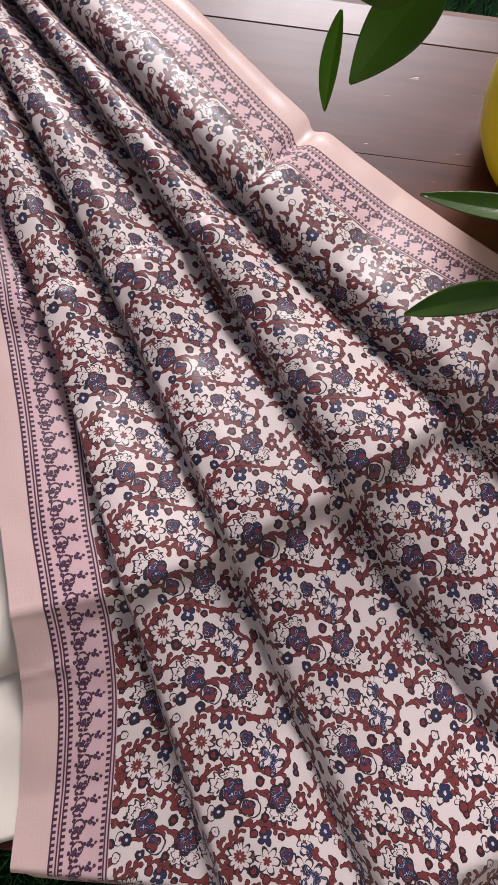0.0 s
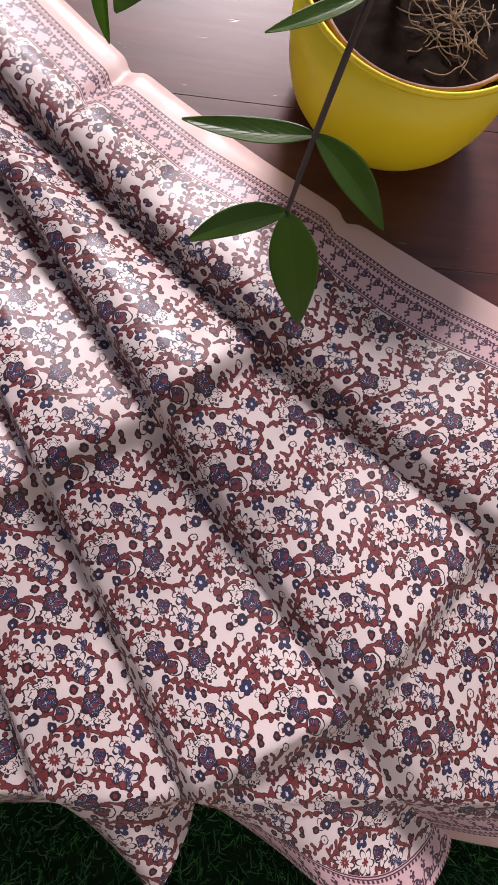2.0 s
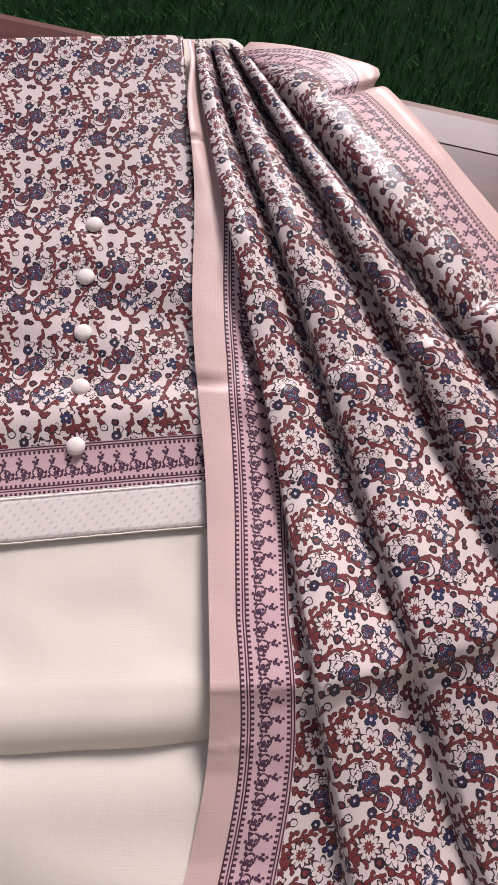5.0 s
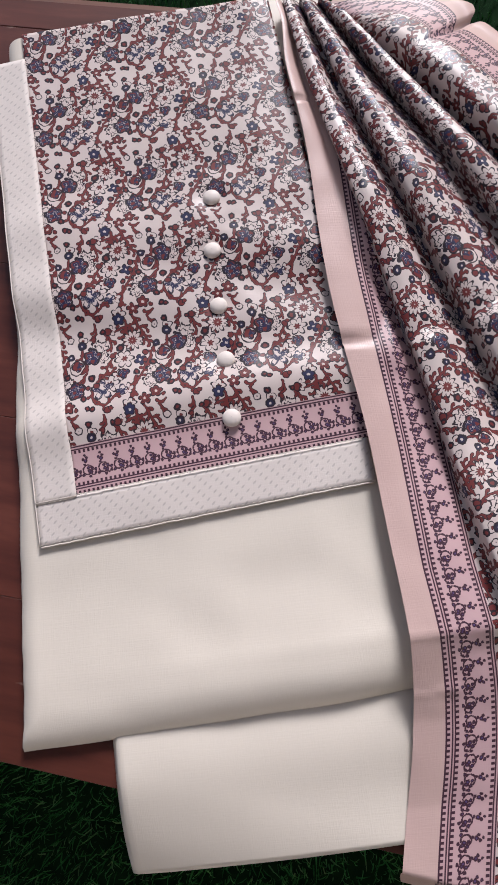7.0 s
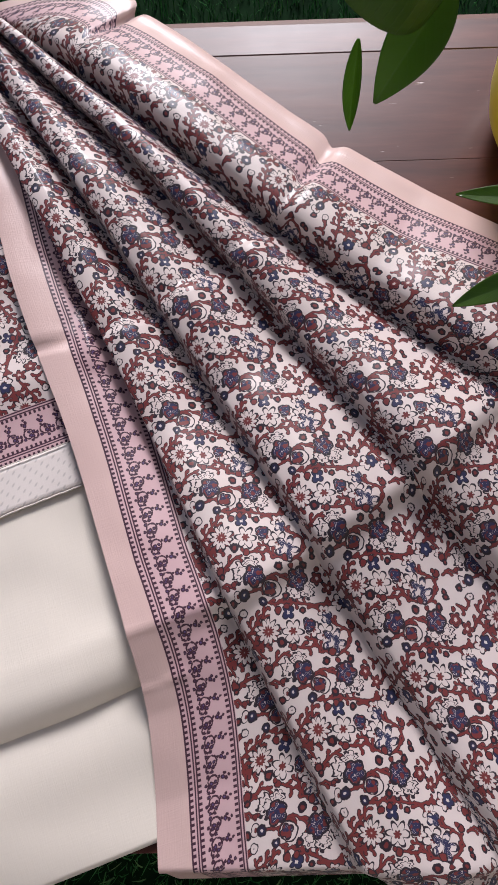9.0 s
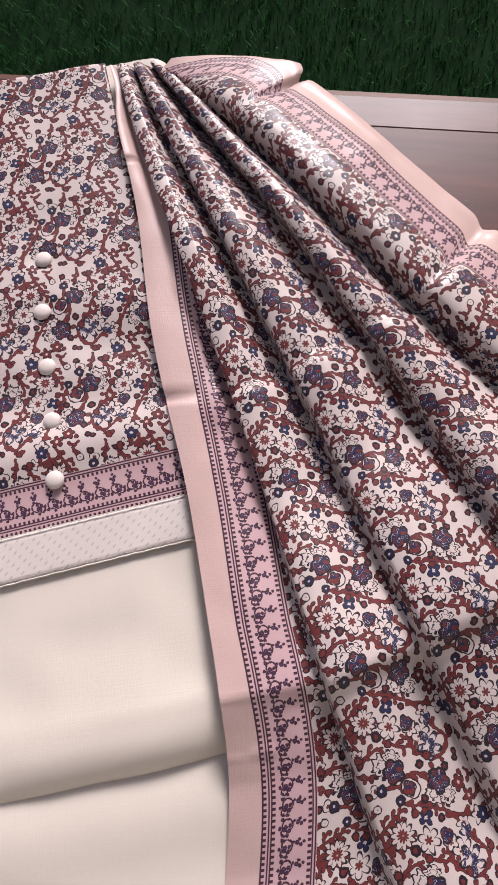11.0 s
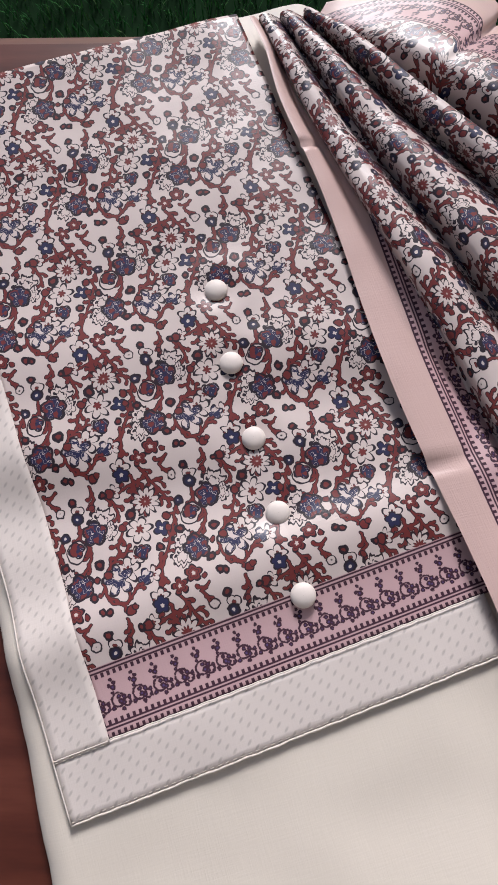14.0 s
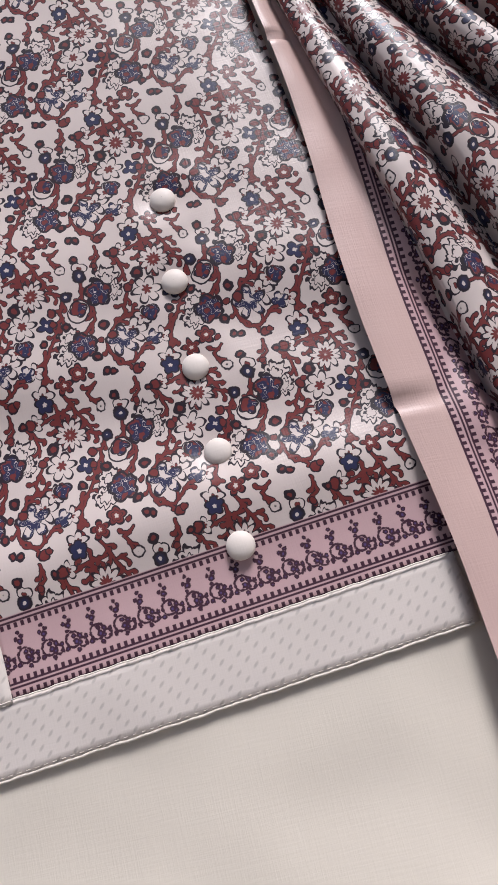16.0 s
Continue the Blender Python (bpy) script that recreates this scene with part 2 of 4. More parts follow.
def block_print(g, where):
    """The all-over print at cloth coordinates in metres: its colour."""
    p = g.v("SCALE", where, scale=1.0 / REPEAT)
    nz = g.node("ShaderNodeTexNoise")
    g.put(nz.inputs["Vector"], p)
    nz.inputs["Scale"].default_value, nz.inputs["Detail"].default_value = 11.0, 1.0
    p = g.v("MULTIPLY_ADD", g.v("SUBTRACT", nz.outputs[1], (HALF, HALF, HALF)), (0.034, 0.034, 0.0), p)
    x, y, _ = g.xyz(p)
    p = g.join(x, g.m("MULTIPLY", y, -1.0), 0.0)
    half, low = (HALF, HALF * TALL, HALF), (-HALF, -HALF * TALL, -HALF)
    near = None
    for n, ((ax, ay), (bx, by)) in enumerate(STEMS + SPURS):
        dx, dy = bx - ax, by - ay
        k = g.node("ShaderNodeGroup")
        k.node_tree = STROKE
        g.put(k.inputs[0], p)
        k.inputs[1].default_value = ((ax + bx) / 2, (ay + by) / 2, 0)
        k.inputs[2].default_value = (dx, dy, 0)
        k.inputs[3].default_value = dx * dx + dy * dy
        k.inputs[4].default_value = (dx * 0.6 - dy * 0.22, dy * 0.6 + dx * 0.22, 0) if n >= len(STEMS) else (0, 0, 0)
        near = k.outputs[0] if near is None else g.m("MINIMUM", near, k.outputs[0])
    jag = g.m("MULTIPLY_ADD", g.noise(p, 26.0, 1.0), 0.012, -0.006)
    near = g.m("ADD", near, jag)
    colour = g.mix(g.below(near, 0.0165, 0.002), CREAM, DARK)
    colour = g.mix(g.below(near, 0.0098, 0.002), colour, RED)
    for kind, fx, fy, r, petals, turn, deep in DISCS:
        q = g.v("WRAP", g.v("SUBTRACT", p, (fx, fy, 0)), half, low)
        qx, qy, _ = g.xyz(q)
        ang = g.m("ARCTAN2", qy, qx)
        lobes = g.m("ABSOLUTE", g.m("COSINE", g.m("MULTIPLY_ADD", ang, petals / 2.0, turn)))
        rim = g.m("MULTIPLY_ADD", lobes, 2 * deep * r, 2 * r * (1.04 - 0.72 * deep))
        f = g.m("DIVIDE", g.m("MULTIPLY_ADD", jag, 0.9, g.v("LENGTH", q)), rim)
        if kind == "crown":
            f = g.m("MULTIPLY_ADD", g.m("SINE", g.m("MULTIPLY", g.m("ADD", qx, g.m("MULTIPLY", qy, 0.6)), 11.0 / r)), 0.045, f)
        ink, cover = g.ramp(f, INKS[kind])
        if kind in ("bloom", "star"):       # patches of red and of bare cloth in the blue
            patch = g.noise(g.v("ADD", q, (fx * 7, fy * 5, 0)), 15.0, 1.0)
            body = g.below(f, 0.42, 0.02)
            split = g.below(g.m("ABSOLUTE", g.m("SINE", g.m("MULTIPLY_ADD", patch, 21.0, turn))), 0.13, 0.05)
            ink = g.mix(g.m("MULTIPLY", body, split), ink, CREAM)
            ink = g.mix(g.m("MULTIPLY", body, g.below(patch, 0.46, 0.02)), ink, RED if kind == "bloom" else CREAM)
        colour = g.mix(cover, colour, ink)
    for kind, fx, fy, r in BUDS:
        q = g.v("WRAP", g.v("SUBTRACT", p, (fx, fy, 0)), half, low)
        ink, cover = g.ramp(g.m("DIVIDE", g.m("ADD", g.v("LENGTH", q), g.m("MULTIPLY", jag, 2.2)), 1.85 * r), INKS["bud_" + kind])
        colour = g.mix(cover, colour, ink)
    return colour


def border_print(g, along, d):
    """The printed border at a distance d from its outer line, up to 0.037 m."""
    tooth = g.below(g.m("PINGPONG", along, 0.0017), 0.00085, 0.00015)
    colour = LILAC

    def stripe(col, centre, half_width, mask=None):
        s = g.below(g.m("ABSOLUTE", g.m("SUBTRACT", d, centre)), half_width, 0.00018)
        return g.mix(s if mask is None else g.m("MULTIPLY", s, mask), col, PURPLE)

    for centre, half_width in ((0.0006, 0.0006), (0.0048, 0.0005), (0.0066, 0.0005), (0.0336, 0.0005), (0.0356, 0.0005)):
        colour = stripe(colour, centre, half_width)
    for centre, half_width in ((0.0020, 0.0012), (0.0080, 0.0012), (0.0318, 0.0012)):
        colour = stripe(colour, centre, half_width, tooth)
    cell = 0.0118
    a = g.m("SUBTRACT", g.m("MODULO", g.m("ADD", along, 10.0), cell), cell / 2)
    w = g.m("MULTIPLY_ADD", g.noise(g.join(along, d), 620.0, 1.0), 0.0016, -0.0008)
    at = g.join(a, d)
    near = None
    for sx, sy, r in ((-0.0012, 0.0172, 0.0034), (0.0030, 0.0150, 0.0020)):      # curled tendrils
        q = g.m("SUBTRACT", g.m("ABSOLUTE", g.m("SUBTRACT", g.v("DISTANCE", at, (sx, sy, 0)), r)), 0.0004)
        near = q if near is None else g.m("MINIMUM", near, q)
    for sx, sy, r in ((0.0000, 0.0160, 0.0014), (0.0022, 0.0180, 0.0012), (-0.0006, 0.0188, 0.0011), (0.0014, 0.0150, 0.0012), (0.0050, 0.0170, 0.0010), (0.0046, 0.0140, 0.0009),
                      (-0.0030, 0.0215, 0.0008), (-0.0022, 0.0240, 0.0014), (-0.0040, 0.0252, 0.0009), (-0.0010, 0.0262, 0.0010), (-0.0024, 0.0282, 0.0008), (-0.0046, 0.0138, 0.0011), (0.0004, 0.0122, 0.0010)):
        near = g.m("MINIMUM", near, g.m("SUBTRACT", g.v("DISTANCE", at, (sx, sy, 0)), r))
    near = g.m("ADD", near, w)
    colour = g.mix(g.below(near, 0.00018, 0.0002), colour, PURPLE)
    return g.mix(g.below(near, -0.0009, 0.0003), colour, (0.075, 0.050, 0.16))


def weave(g, where):
    """Fine relief of the cloth: threads with slubs."""
    x, y, _ = g.xyz(where)
    slub = g.noise(g.join(g.m("MULTIPLY", x, 60.0), g.m("MULTIPLY", y, 900.0)), 1.0, 2.0)
    warp = g.noise(g.join(g.m("MULTIPLY", x, 1100.0), g.m("MULTIPLY", y, 90.0)), 1.0, 2.0)
    return g.m("ADD", slub, warp)


def print_material():
    """Printed satin. Map 'cloth': place across and along the cloth, 'hem': distance to the lower hem, 'print': place in the all-over print."""
    g = Graph("printed_silk_satin")
    c = g.uv("cloth")
    u, v_, _ = g.xyz(c)
    hem, across, _ = g.xyz(g.uv("hem"))
    side = g.m("MINIMUM", u, g.m("SUBTRACT", DUP_W, u))
    edge = g.m("MINIMUM", side, hem)
    isside = g.m("LESS_THAN", side, hem)
    along = g.m("ADD", g.m("MULTIPLY", v_, isside), g.m("MULTIPLY", across, g.m("SUBTRACT", 1.0, isside)))
    strip = border_print(g, along, g.m("SUBTRACT", edge, PEACH_W))
    strip = g.mix(g.below(edge, PEACH_W, 0.0002), strip, PEACH)
    colour = block_print(g, g.uv("print"))
    colour = g.mix(g.below(edge, PEACH_W + 0.0365, 0.0002), colour, strip)
    fade = g.noise(c, 9.0, 3.0)
    colour = g.mix(g.m("MULTIPLY", fade, 0.05), colour, CREAM)
    thread = weave(g, c)
    return g.done(colour, g.m("MULTIPLY_ADD", thread, 0.12, 0.24), thread, 0.35, 0.0003, Specular_IOR_Level=0.26)


def plain_cloth(name, colour, rough, dots=False):
    g = Graph(name)
    c = g.obj()
    x, y, _ = g.xyz(c)
    col = g.mix(g.m("MULTIPLY", g.noise(c, 14.0, 4.0), 0.5), colour, tuple(q * 0.86 for q in colour))
    streak = g.noise(g.join(g.m("MULTIPLY", x, 150.0), g.m("MULTIPLY", y, 4.0)), 1.0, 2.0)
    col = g.mix(g.m("MULTIPLY", streak, 0.35), col, tuple(q * 0.90 for q in colour))
    relief = weave(g, c)
    if dots:
        a = g.m("ADD", x, y)
        b = g.m("SUBTRACT", x, y)
        p = g.join(g.m("SUBTRACT", g.m("MODULO", g.m("ADD", a, 5.0), 0.0105), 0.00525), g.m("SUBTRACT", g.m("MODULO", g.m("ADD", b, 5.0), 0.0065), 0.00325))
        px, py, _ = g.xyz(p)
        dot = g.below(g.v("LENGTH", g.join(g.m("MULTIPLY", px, 0.40), py)), 0.0009, 0.0004)
        col = g.mix(g.m("MULTIPLY", dot, 0.6), col, tuple(q * 0.55 for q in colour))
        relief = g.m("SUBTRACT", relief, g.m("MULTIPLY", dot, 1.5))
    return g.done(col, rough, relief, 0.22, 0.0003, Sheen_Weight=0.2, Specular_IOR_Level=0.35)


def wood_material(name="varnished_wood", spec=0.44):
    g = Graph(name)
    c = g.obj()
    x, y, z = g.xyz(c)
    rnd = g.node("ShaderNodeObjectInfo").outputs["Random"]
    p = g.join(g.m("ADD", g.m("MULTIPLY", x, 5.0), g.m("MULTIPLY", rnd, 30.0)), g.m("MULTIPLY", y, 38.0), z)
    grain = g.noise(p, 1.0, 5.0, 0.65)
    col, _ = g.ramp(grain, [(0.25, (0.038, 0.009, 0.006)), (0.55, (0.100, 0.026, 0.016)), (0.8, (0.165, 0.050, 0.031))])
    col = g.mix(g.m("MULTIPLY", rnd, 0.3), col, (0.06, 0.022, 0.016))
    chips, _ = g.ramp(g.noise(g.join(g.m("MULTIPLY", x, 30.0), g.m("MULTIPLY", y, 120.0)), 1.0, 3.0), [(0.70, (0, 0, 0)), (0.76, (1, 1, 1))])
    col = g.mix(g.m("MULTIPLY", chips, 0.45), col, (0.42, 0.30, 0.24))
    stain = g.noise(c, 7.0, 4.0)
    rough = g.m("MULTIPLY_ADD", stain, 0.24, 0.24)
    return g.done(col, rough, g.m("ADD", g.m("MULTIPLY", grain, 0.5), g.m("MULTIPLY", chips, -0.8)), 0.22, 0.001, Specular_IOR_Level=spec)


def simple(name, colour, rough, scale=40.0, vary=0.25, bump=0.15, **more):
    g = Graph(name)
    c = g.obj()
    n = g.noise(c, scale, 4.0)
    col = g.mix(g.m("MULTIPLY", n, 2 * vary), tuple(min(1.0, q * (1 + vary)) for q in colour), tuple(q * (1 - vary) for q in colour))
    return g.done(col, rough, n, bump, 0.001, **more)


def leaf_material():
    g = Graph("leaf_green")
    c = g.uv("leaf")
    u, v_, _ = g.xyz(c)
    rnd = g.node("ShaderNodeObjectInfo").outputs["Random"]
    veins = g.m("PINGPONG", g.m("SUBTRACT", g.m("MULTIPLY", v_, 9.0), g.m("MULTIPLY", g.m("ABSOLUTE", u), 3.0)), 0.5)
    vein = g.below(veins, 0.06, 0.05)
    mid = g.below(g.m("ABSOLUTE", u), 0.035, 0.02)
    col = g.mix(rnd, (0.090, 0.190, 0.022), (0.130, 0.250, 0.038))
    col = g.mix(g.m("MULTIPLY", g.noise(g.obj(), 60.0, 3.0), 0.5), col, (0.040, 0.090, 0.014))
    col = g.mix(g.m("MULTIPLY", g.m("MAXIMUM", g.m("MULTIPLY", vein, 0.25), mid), 0.6), col, (0.13, 0.22, 0.06))
    mat = g.done(col, 0.28, g.m("MULTIPLY", g.m("MAXIMUM", vein, mid), -1.0), 0.25, 0.0008)
    lit = g.node("ShaderNodeBsdfTranslucent")
    g.put(lit.inputs[0], g.mix(0.5, col, (0.22, 0.36, 0.04)))
    both = g.node("ShaderNodeMixShader")
    both.inputs[0].default_value = 0.65
    g.put(both.inputs[1], g.bsdf.outputs[0])
    g.put(both.inputs[2], lit.outputs[0])
    g.put(g.tree.nodes["Material Output"].inputs[0], both.outputs[0])
    return mat


def grass_material():
    g = Graph("turf_blade")
    rnd = g.node("ShaderNodeNewGeometry").outputs["Random Per Island"]
    col, _ = g.ramp(rnd, [(0.0, (0.018, 0.095, 0.022)), (0.5, (0.040, 0.180, 0.045)), (0.85, (0.075, 0.250, 0.070)), (1.0, (0.15, 0.26, 0.10))])
    patch = g.noise(g.obj(), 2.2, 3.0)
    col = g.mix(g.m("MULTIPLY", patch, 0.6), col, (0.008, 0.040, 0.010))
    return g.done(col, 0.7, Specular_IOR_Level=0.04)


DUP_W, PEACH_W = 1.20, 0.0245
M_PRINT = print_material()
M_CREAM = plain_cloth("cream_cotton_silk", (0.71, 0.640, 0.545), 0.5)
M_LACE = plain_cloth("dotted_cream_band", (0.67, 0.60, 0.55), 0.6, dots=True)
M_PIPING = plain_cloth("cream_piping", (0.72, 0.65, 0.58), 0.5)
M_BUTTON = plain_cloth("covered_button_cloth", (0.74, 0.66, 0.60), 0.5)
M_WOOD = wood_material()
M_RAIL = wood_material("polished_wood", 0.38)
M_POT = simple("yellow_glazed_plastic", (0.80, 0.655, 0.006), 0.38, 30.0, 0.05, 0.03)
M_INNER = simple("terracotta_plastic", (0.30, 0.15, 0.10), 0.6)
M_SOIL = simple("dark_soil", (0.020, 0.013, 0.009), 0.95, 90.0, 0.6, 0.8, Specular_IOR_Level=0.05)
M_ROOT = simple("dry_roots", (0.30, 0.21, 0.13), 0.8)
M_STEM = simple("brown_stem", (0.050, 0.030, 0.022), 0.6, 120.0, 0.4, 0.3)
M_LEAF = leaf_material()
M_BLADE = grass_material()
M_EARTH = simple("turf_backing", (0.006, 0.022, 0.007), 0.95, 25.0, 0.5, 0.6, Specular_IOR_Level=0.05)


# ---- mesh helpers ----
def link(name, bm, material, smooth=True):
    me = bpy.data.meshes.new(name)
    bm.normal_update()
    bm.to_mesh(me)
    bm.free()
    if smooth:
        me.polygons.foreach_set("use_smooth", [True] * len(me.polygons))
    me.materials.append(material)
    return new(name, me)


def part(name, bm, material, parent, label="", smooth=True):
    ob = link(name, bm, material, smooth)
    ob.parent = parent
    if label:
        tagged(ob, label)
    return ob


def empty(name, at, label, category, group="", kind=""):
    ob = new(name)
    ob.location = at
    ob.empty_display_size = 0.05
    bpy.context.view_layer.update()
    return tagged(ob, label, category, group, kind)


def grid(rows, closed=False):
    """A bmesh through rows of points, and its vertex rows."""
    bm = bmesh.new()
    vs = [[bm.verts.new(p) for p in row] for row in rows]
    for a, b in zip(vs, vs[1:]):
        n = len(a)
        for i in range(n if closed else n - 1):
            j = (i + 1) % n
            bm.faces.new((a[i], a[j], b[j], b[i]))
    return bm, vs


def spline(points, t):
    """Catmull-Rom through points at equal steps of t from 0 to len - 1."""
    i = min(max(int(t), 0), len(points) - 2)
    f = t - i
    p1, p2 = points[i], points[i + 1]
    p0 = points[i - 1] if i else [2 * a - b for a, b in zip(p1, p2)]
    p3 = points[i + 2] if i + 2 < len(points) else [2 * b - a for a, b in zip(p1, p2)]
    return Vector([0.5 * (2 * b + (c - a) * f + (2 * a - 5 * b + 4 * c - d) * f * f + (3 * b - a - 3 * c + d) * f ** 3) for a, b, c, d in zip(p0, p1, p2, p3)])


def curve(x, knots):
    """Straight-line graph through (x, y) knots."""
    if x <= knots[0][0]:
        return knots[0][1]
    for (a, p), (b, q) in zip(knots, knots[1:]):
        if x <= b:
            return p + (q - p) * (x - a) / (b - a)
    return knots[-1][1]


def box(bm, x0, x1, y0, y1, z0, z1, bevel=0.0):
    r = bmesh.ops.create_cube(bm, size=1.0)
    for q in r["verts"]:
        q.co = Vector(((x0 + x1) / 2 + q.co.x * (x1 - x0), (y0 + y1) / 2 + q.co.y * (y1 - y0), (z0 + z1) / 2 + q.co.z * (z1 - z0)))
    if bevel:
        edges = list({e for q in r["verts"] for e in q.link_edges})
        bmesh.ops.bevel(bm, geom=edges, offset=bevel, segments=2, affect="EDGES", profile=0.5)


def tube(points, radii, sides=8):
    rows = []
    for i, p in enumerate(points):
        a = Vector(points[max(i - 1, 0)])
        b = Vector(points[min(i + 1, len(points) - 1)])
        q = (b - a).to_track_quat("Z", "Y")
        rows.append([Vector(p) + q @ Vector((math.cos(k * math.tau / sides) * radii[i], math.sin(k * math.tau / sides) * radii[i], 0)) for k in range(sides)])
    bm, vs = grid(rows, closed=True)
    bm.faces.new(vs[0][::-1])
    bm.faces.new(vs[-1])
    return bm


def lathe(profile, sides=64):
    rows = [[(r * math.cos(k * math.tau / sides), r * math.sin(k * math.tau / sides), z) for k in range(sides)] for r, z in profile]
    bm, vs = grid(rows, closed=True)
    bmesh.ops.recalc_face_normals(bm, faces=bm.faces[:])
    return bm


# ---- ground ----
GROUND = -0.45
bm = bmesh.new()
bmesh.ops.create_grid(bm, x_segments=40, y_segments=40, size=60)
for q in bm.verts:
    q.co.z = GROUND + (0.0 if q.co.length < 3 else 0.02 * noise.noise(q.co * 0.2))
tagged(link("ground", bm, M_EARTH), "dark green turf ground", "ground", kind="structure")


def turf():
    """Blades of turf over the part of the ground that lies in view."""
    rng = np.random.default_rng(4)
    verts, faces = [], []
    n = 0
    def blade(x, y, hgt, wid):
        a = rng.uniform(0, math.tau)
        lean = rng.uniform(0.1, 0.9) * hgt
        b = a + rng.uniform(-0.6, 0.6)
        dx, dy, lx, ly = math.cos(a) * wid, math.sin(a) * wid, -math.sin(b) * lean, math.cos(b) * lean
        k = len(verts)
        verts.extend([(x - dx, y - dy, GROUND), (x + dx, y + dy, GROUND), (x + dx * 0.8 + lx * 0.4, y + dy * 0.8 + ly * 0.4, GROUND + hgt * 0.6),
                      (x - dx * 0.8 + lx * 0.4, y - dy * 0.8 + ly * 0.4, GROUND + hgt * 0.6), (x + lx, y + ly, GROUND + hgt)])
        faces.extend([(k, k + 1, k + 2, k + 3), (k + 3, k + 2, k + 4)])
    for _ in range(52000):   # before the table
        blade(rng.uniform(-0.75, 1.15), rng.uniform(-1.15, -0.15), rng.uniform(0.012, 0.024), rng.uniform(0.0006, 0.0012))
    for _ in range(95000):   # behind the table
        blade(rng.uniform(-1.5, 2.0), 0.25 + 2.3 * rng.uniform(0, 1) ** 1.3, rng.uniform(0.012, 0.024), rng.uniform(0.0007, 0.0013))
    me = bpy.data.meshes.new("grass")
    me.from_pydata(verts, [], faces)
    me.materials.append(M_BLADE)
    return tagged(new("grass", me), "short dark green turf grass", "grass", kind="stuff")


turf()

# ---- unseen upright and overhead slabs, added behind the camera to block front sky light ----
M_BLOCKER = simple("light_blocker_plaster", (0.40, 0.37, 0.34), 0.9, 6.0, 0.15, 0.2)
bm = bmesh.new()
box(bm, -5, 5, -1.95, -1.75, GROUND, 2.6)
tagged(link("south_light_blocker", bm, M_BLOCKER, False), "unseen upright slab added to block sky light from the south", "wall", kind="structure")
bm = bmesh.new()
box(bm, -5, 5, -1.95, -0.35, 2.604, 2.75)
tagged(link("overhead_light_blocker", bm, M_BLOCKER, False), "unseen overhead slab added to block sky light from above the camera", "ceiling", kind="structure")

# ---- the table: boards laid in a frame turned by 17 degrees ----
TURN = -17.0
AX, AN = Vector((math.cos(radians(TURN)), math.sin(radians(TURN)), 0)), Vector((-math.sin(radians(TURN)), math.cos(radians(TURN)), 0))
BACK, FRONT = 0.392, -0.263      # along AN
TAB_L, TAB_R = -0.62, 0.98       # along AX
table = empty("wooden_table", (0, 0, GROUND), "low dark red-brown varnished wooden table on turf", "table")
table.rotation_euler.z = radians(TURN)
bpy.context.view_layer.update()
THICK = 0.032
boards = [(FRONT, -0.155), (-0.155, -0.022), (-0.022, 0.108), (0.108, 0.237), (0.237, 0.347)]
for y0, y1 in boards:
    bm = bmesh.new()
    box(bm, TAB_L, TAB_R, y0 + 0.0001, y1 - 0.0001, -GROUND - THICK, -GROUND, 0.0004)
    part("board", bm, M_WOOD, table, smooth=False)
bm = bmesh.new()      # rounded rear rail, dropping a little to the back
prof = [(0.3472, -0.0006), (0.3482, 0.0), (0.380, -0.0012), (0.388, -0.004), (0.392, -0.010), (0.392, -THICK), (0.3476, -THICK)]
rows = [[(x, y, -GROUND + z) for y, z in prof] for x in np.linspace(TAB_L, TAB_R, 12)]
bm, vs = grid(rows, closed=True)
bm.faces.new(vs[0])
bm.faces.new(vs[-1][::-1])
bmesh.ops.recalc_face_normals(bm, faces=bm.faces[:])
part("rear_rail", bm, M_RAIL, table, "paler worn rear rail", smooth=False)
for x in (TAB_L + 0.06, TAB_R - 0.06):
    for y in (FRONT + 0.06, BACK - 0.06):
        bm = bmesh.new()
        box(bm, x - 0.03, x + 0.03, y - 0.03, y + 0.03, 0.0, -GROUND - THICK, 0.004)
        part("leg", bm, M_WOOD, table, smooth=False)
for y in (FRONT + 0.05, BACK - 0.05):
    bm = bmesh.new()
    box(bm, TAB_L + 0.09, TAB_R - 0.09, y - 0.011, y + 0.011, -GROUND - THICK - 0.07, -GROUND - THICK, 0.002)
    part("apron", bm, M_WOOD, table, smooth=False)


def over_edge(x, y, z, flare=0.45):
    """Lets cloth that reaches past the table's front or back edge hang down."""
    n = x * AN.x + y * AN.y
    s = FRONT - n
    out = -1.0
    if s < 0:
        s, out = n - BACK, 1.0
    if s <= 0:
        return Vector((x, y, z))
    bend = min(1.0, s / 0.02)
    o = s * (1 - bend) + bend * (0.008 + flare * max(0.0, s - 0.01))
    back = (o - s) * out
    return Vector((x + AN.x * back, y + AN.y * back, z - max(0.0, s - o) * 0.95))


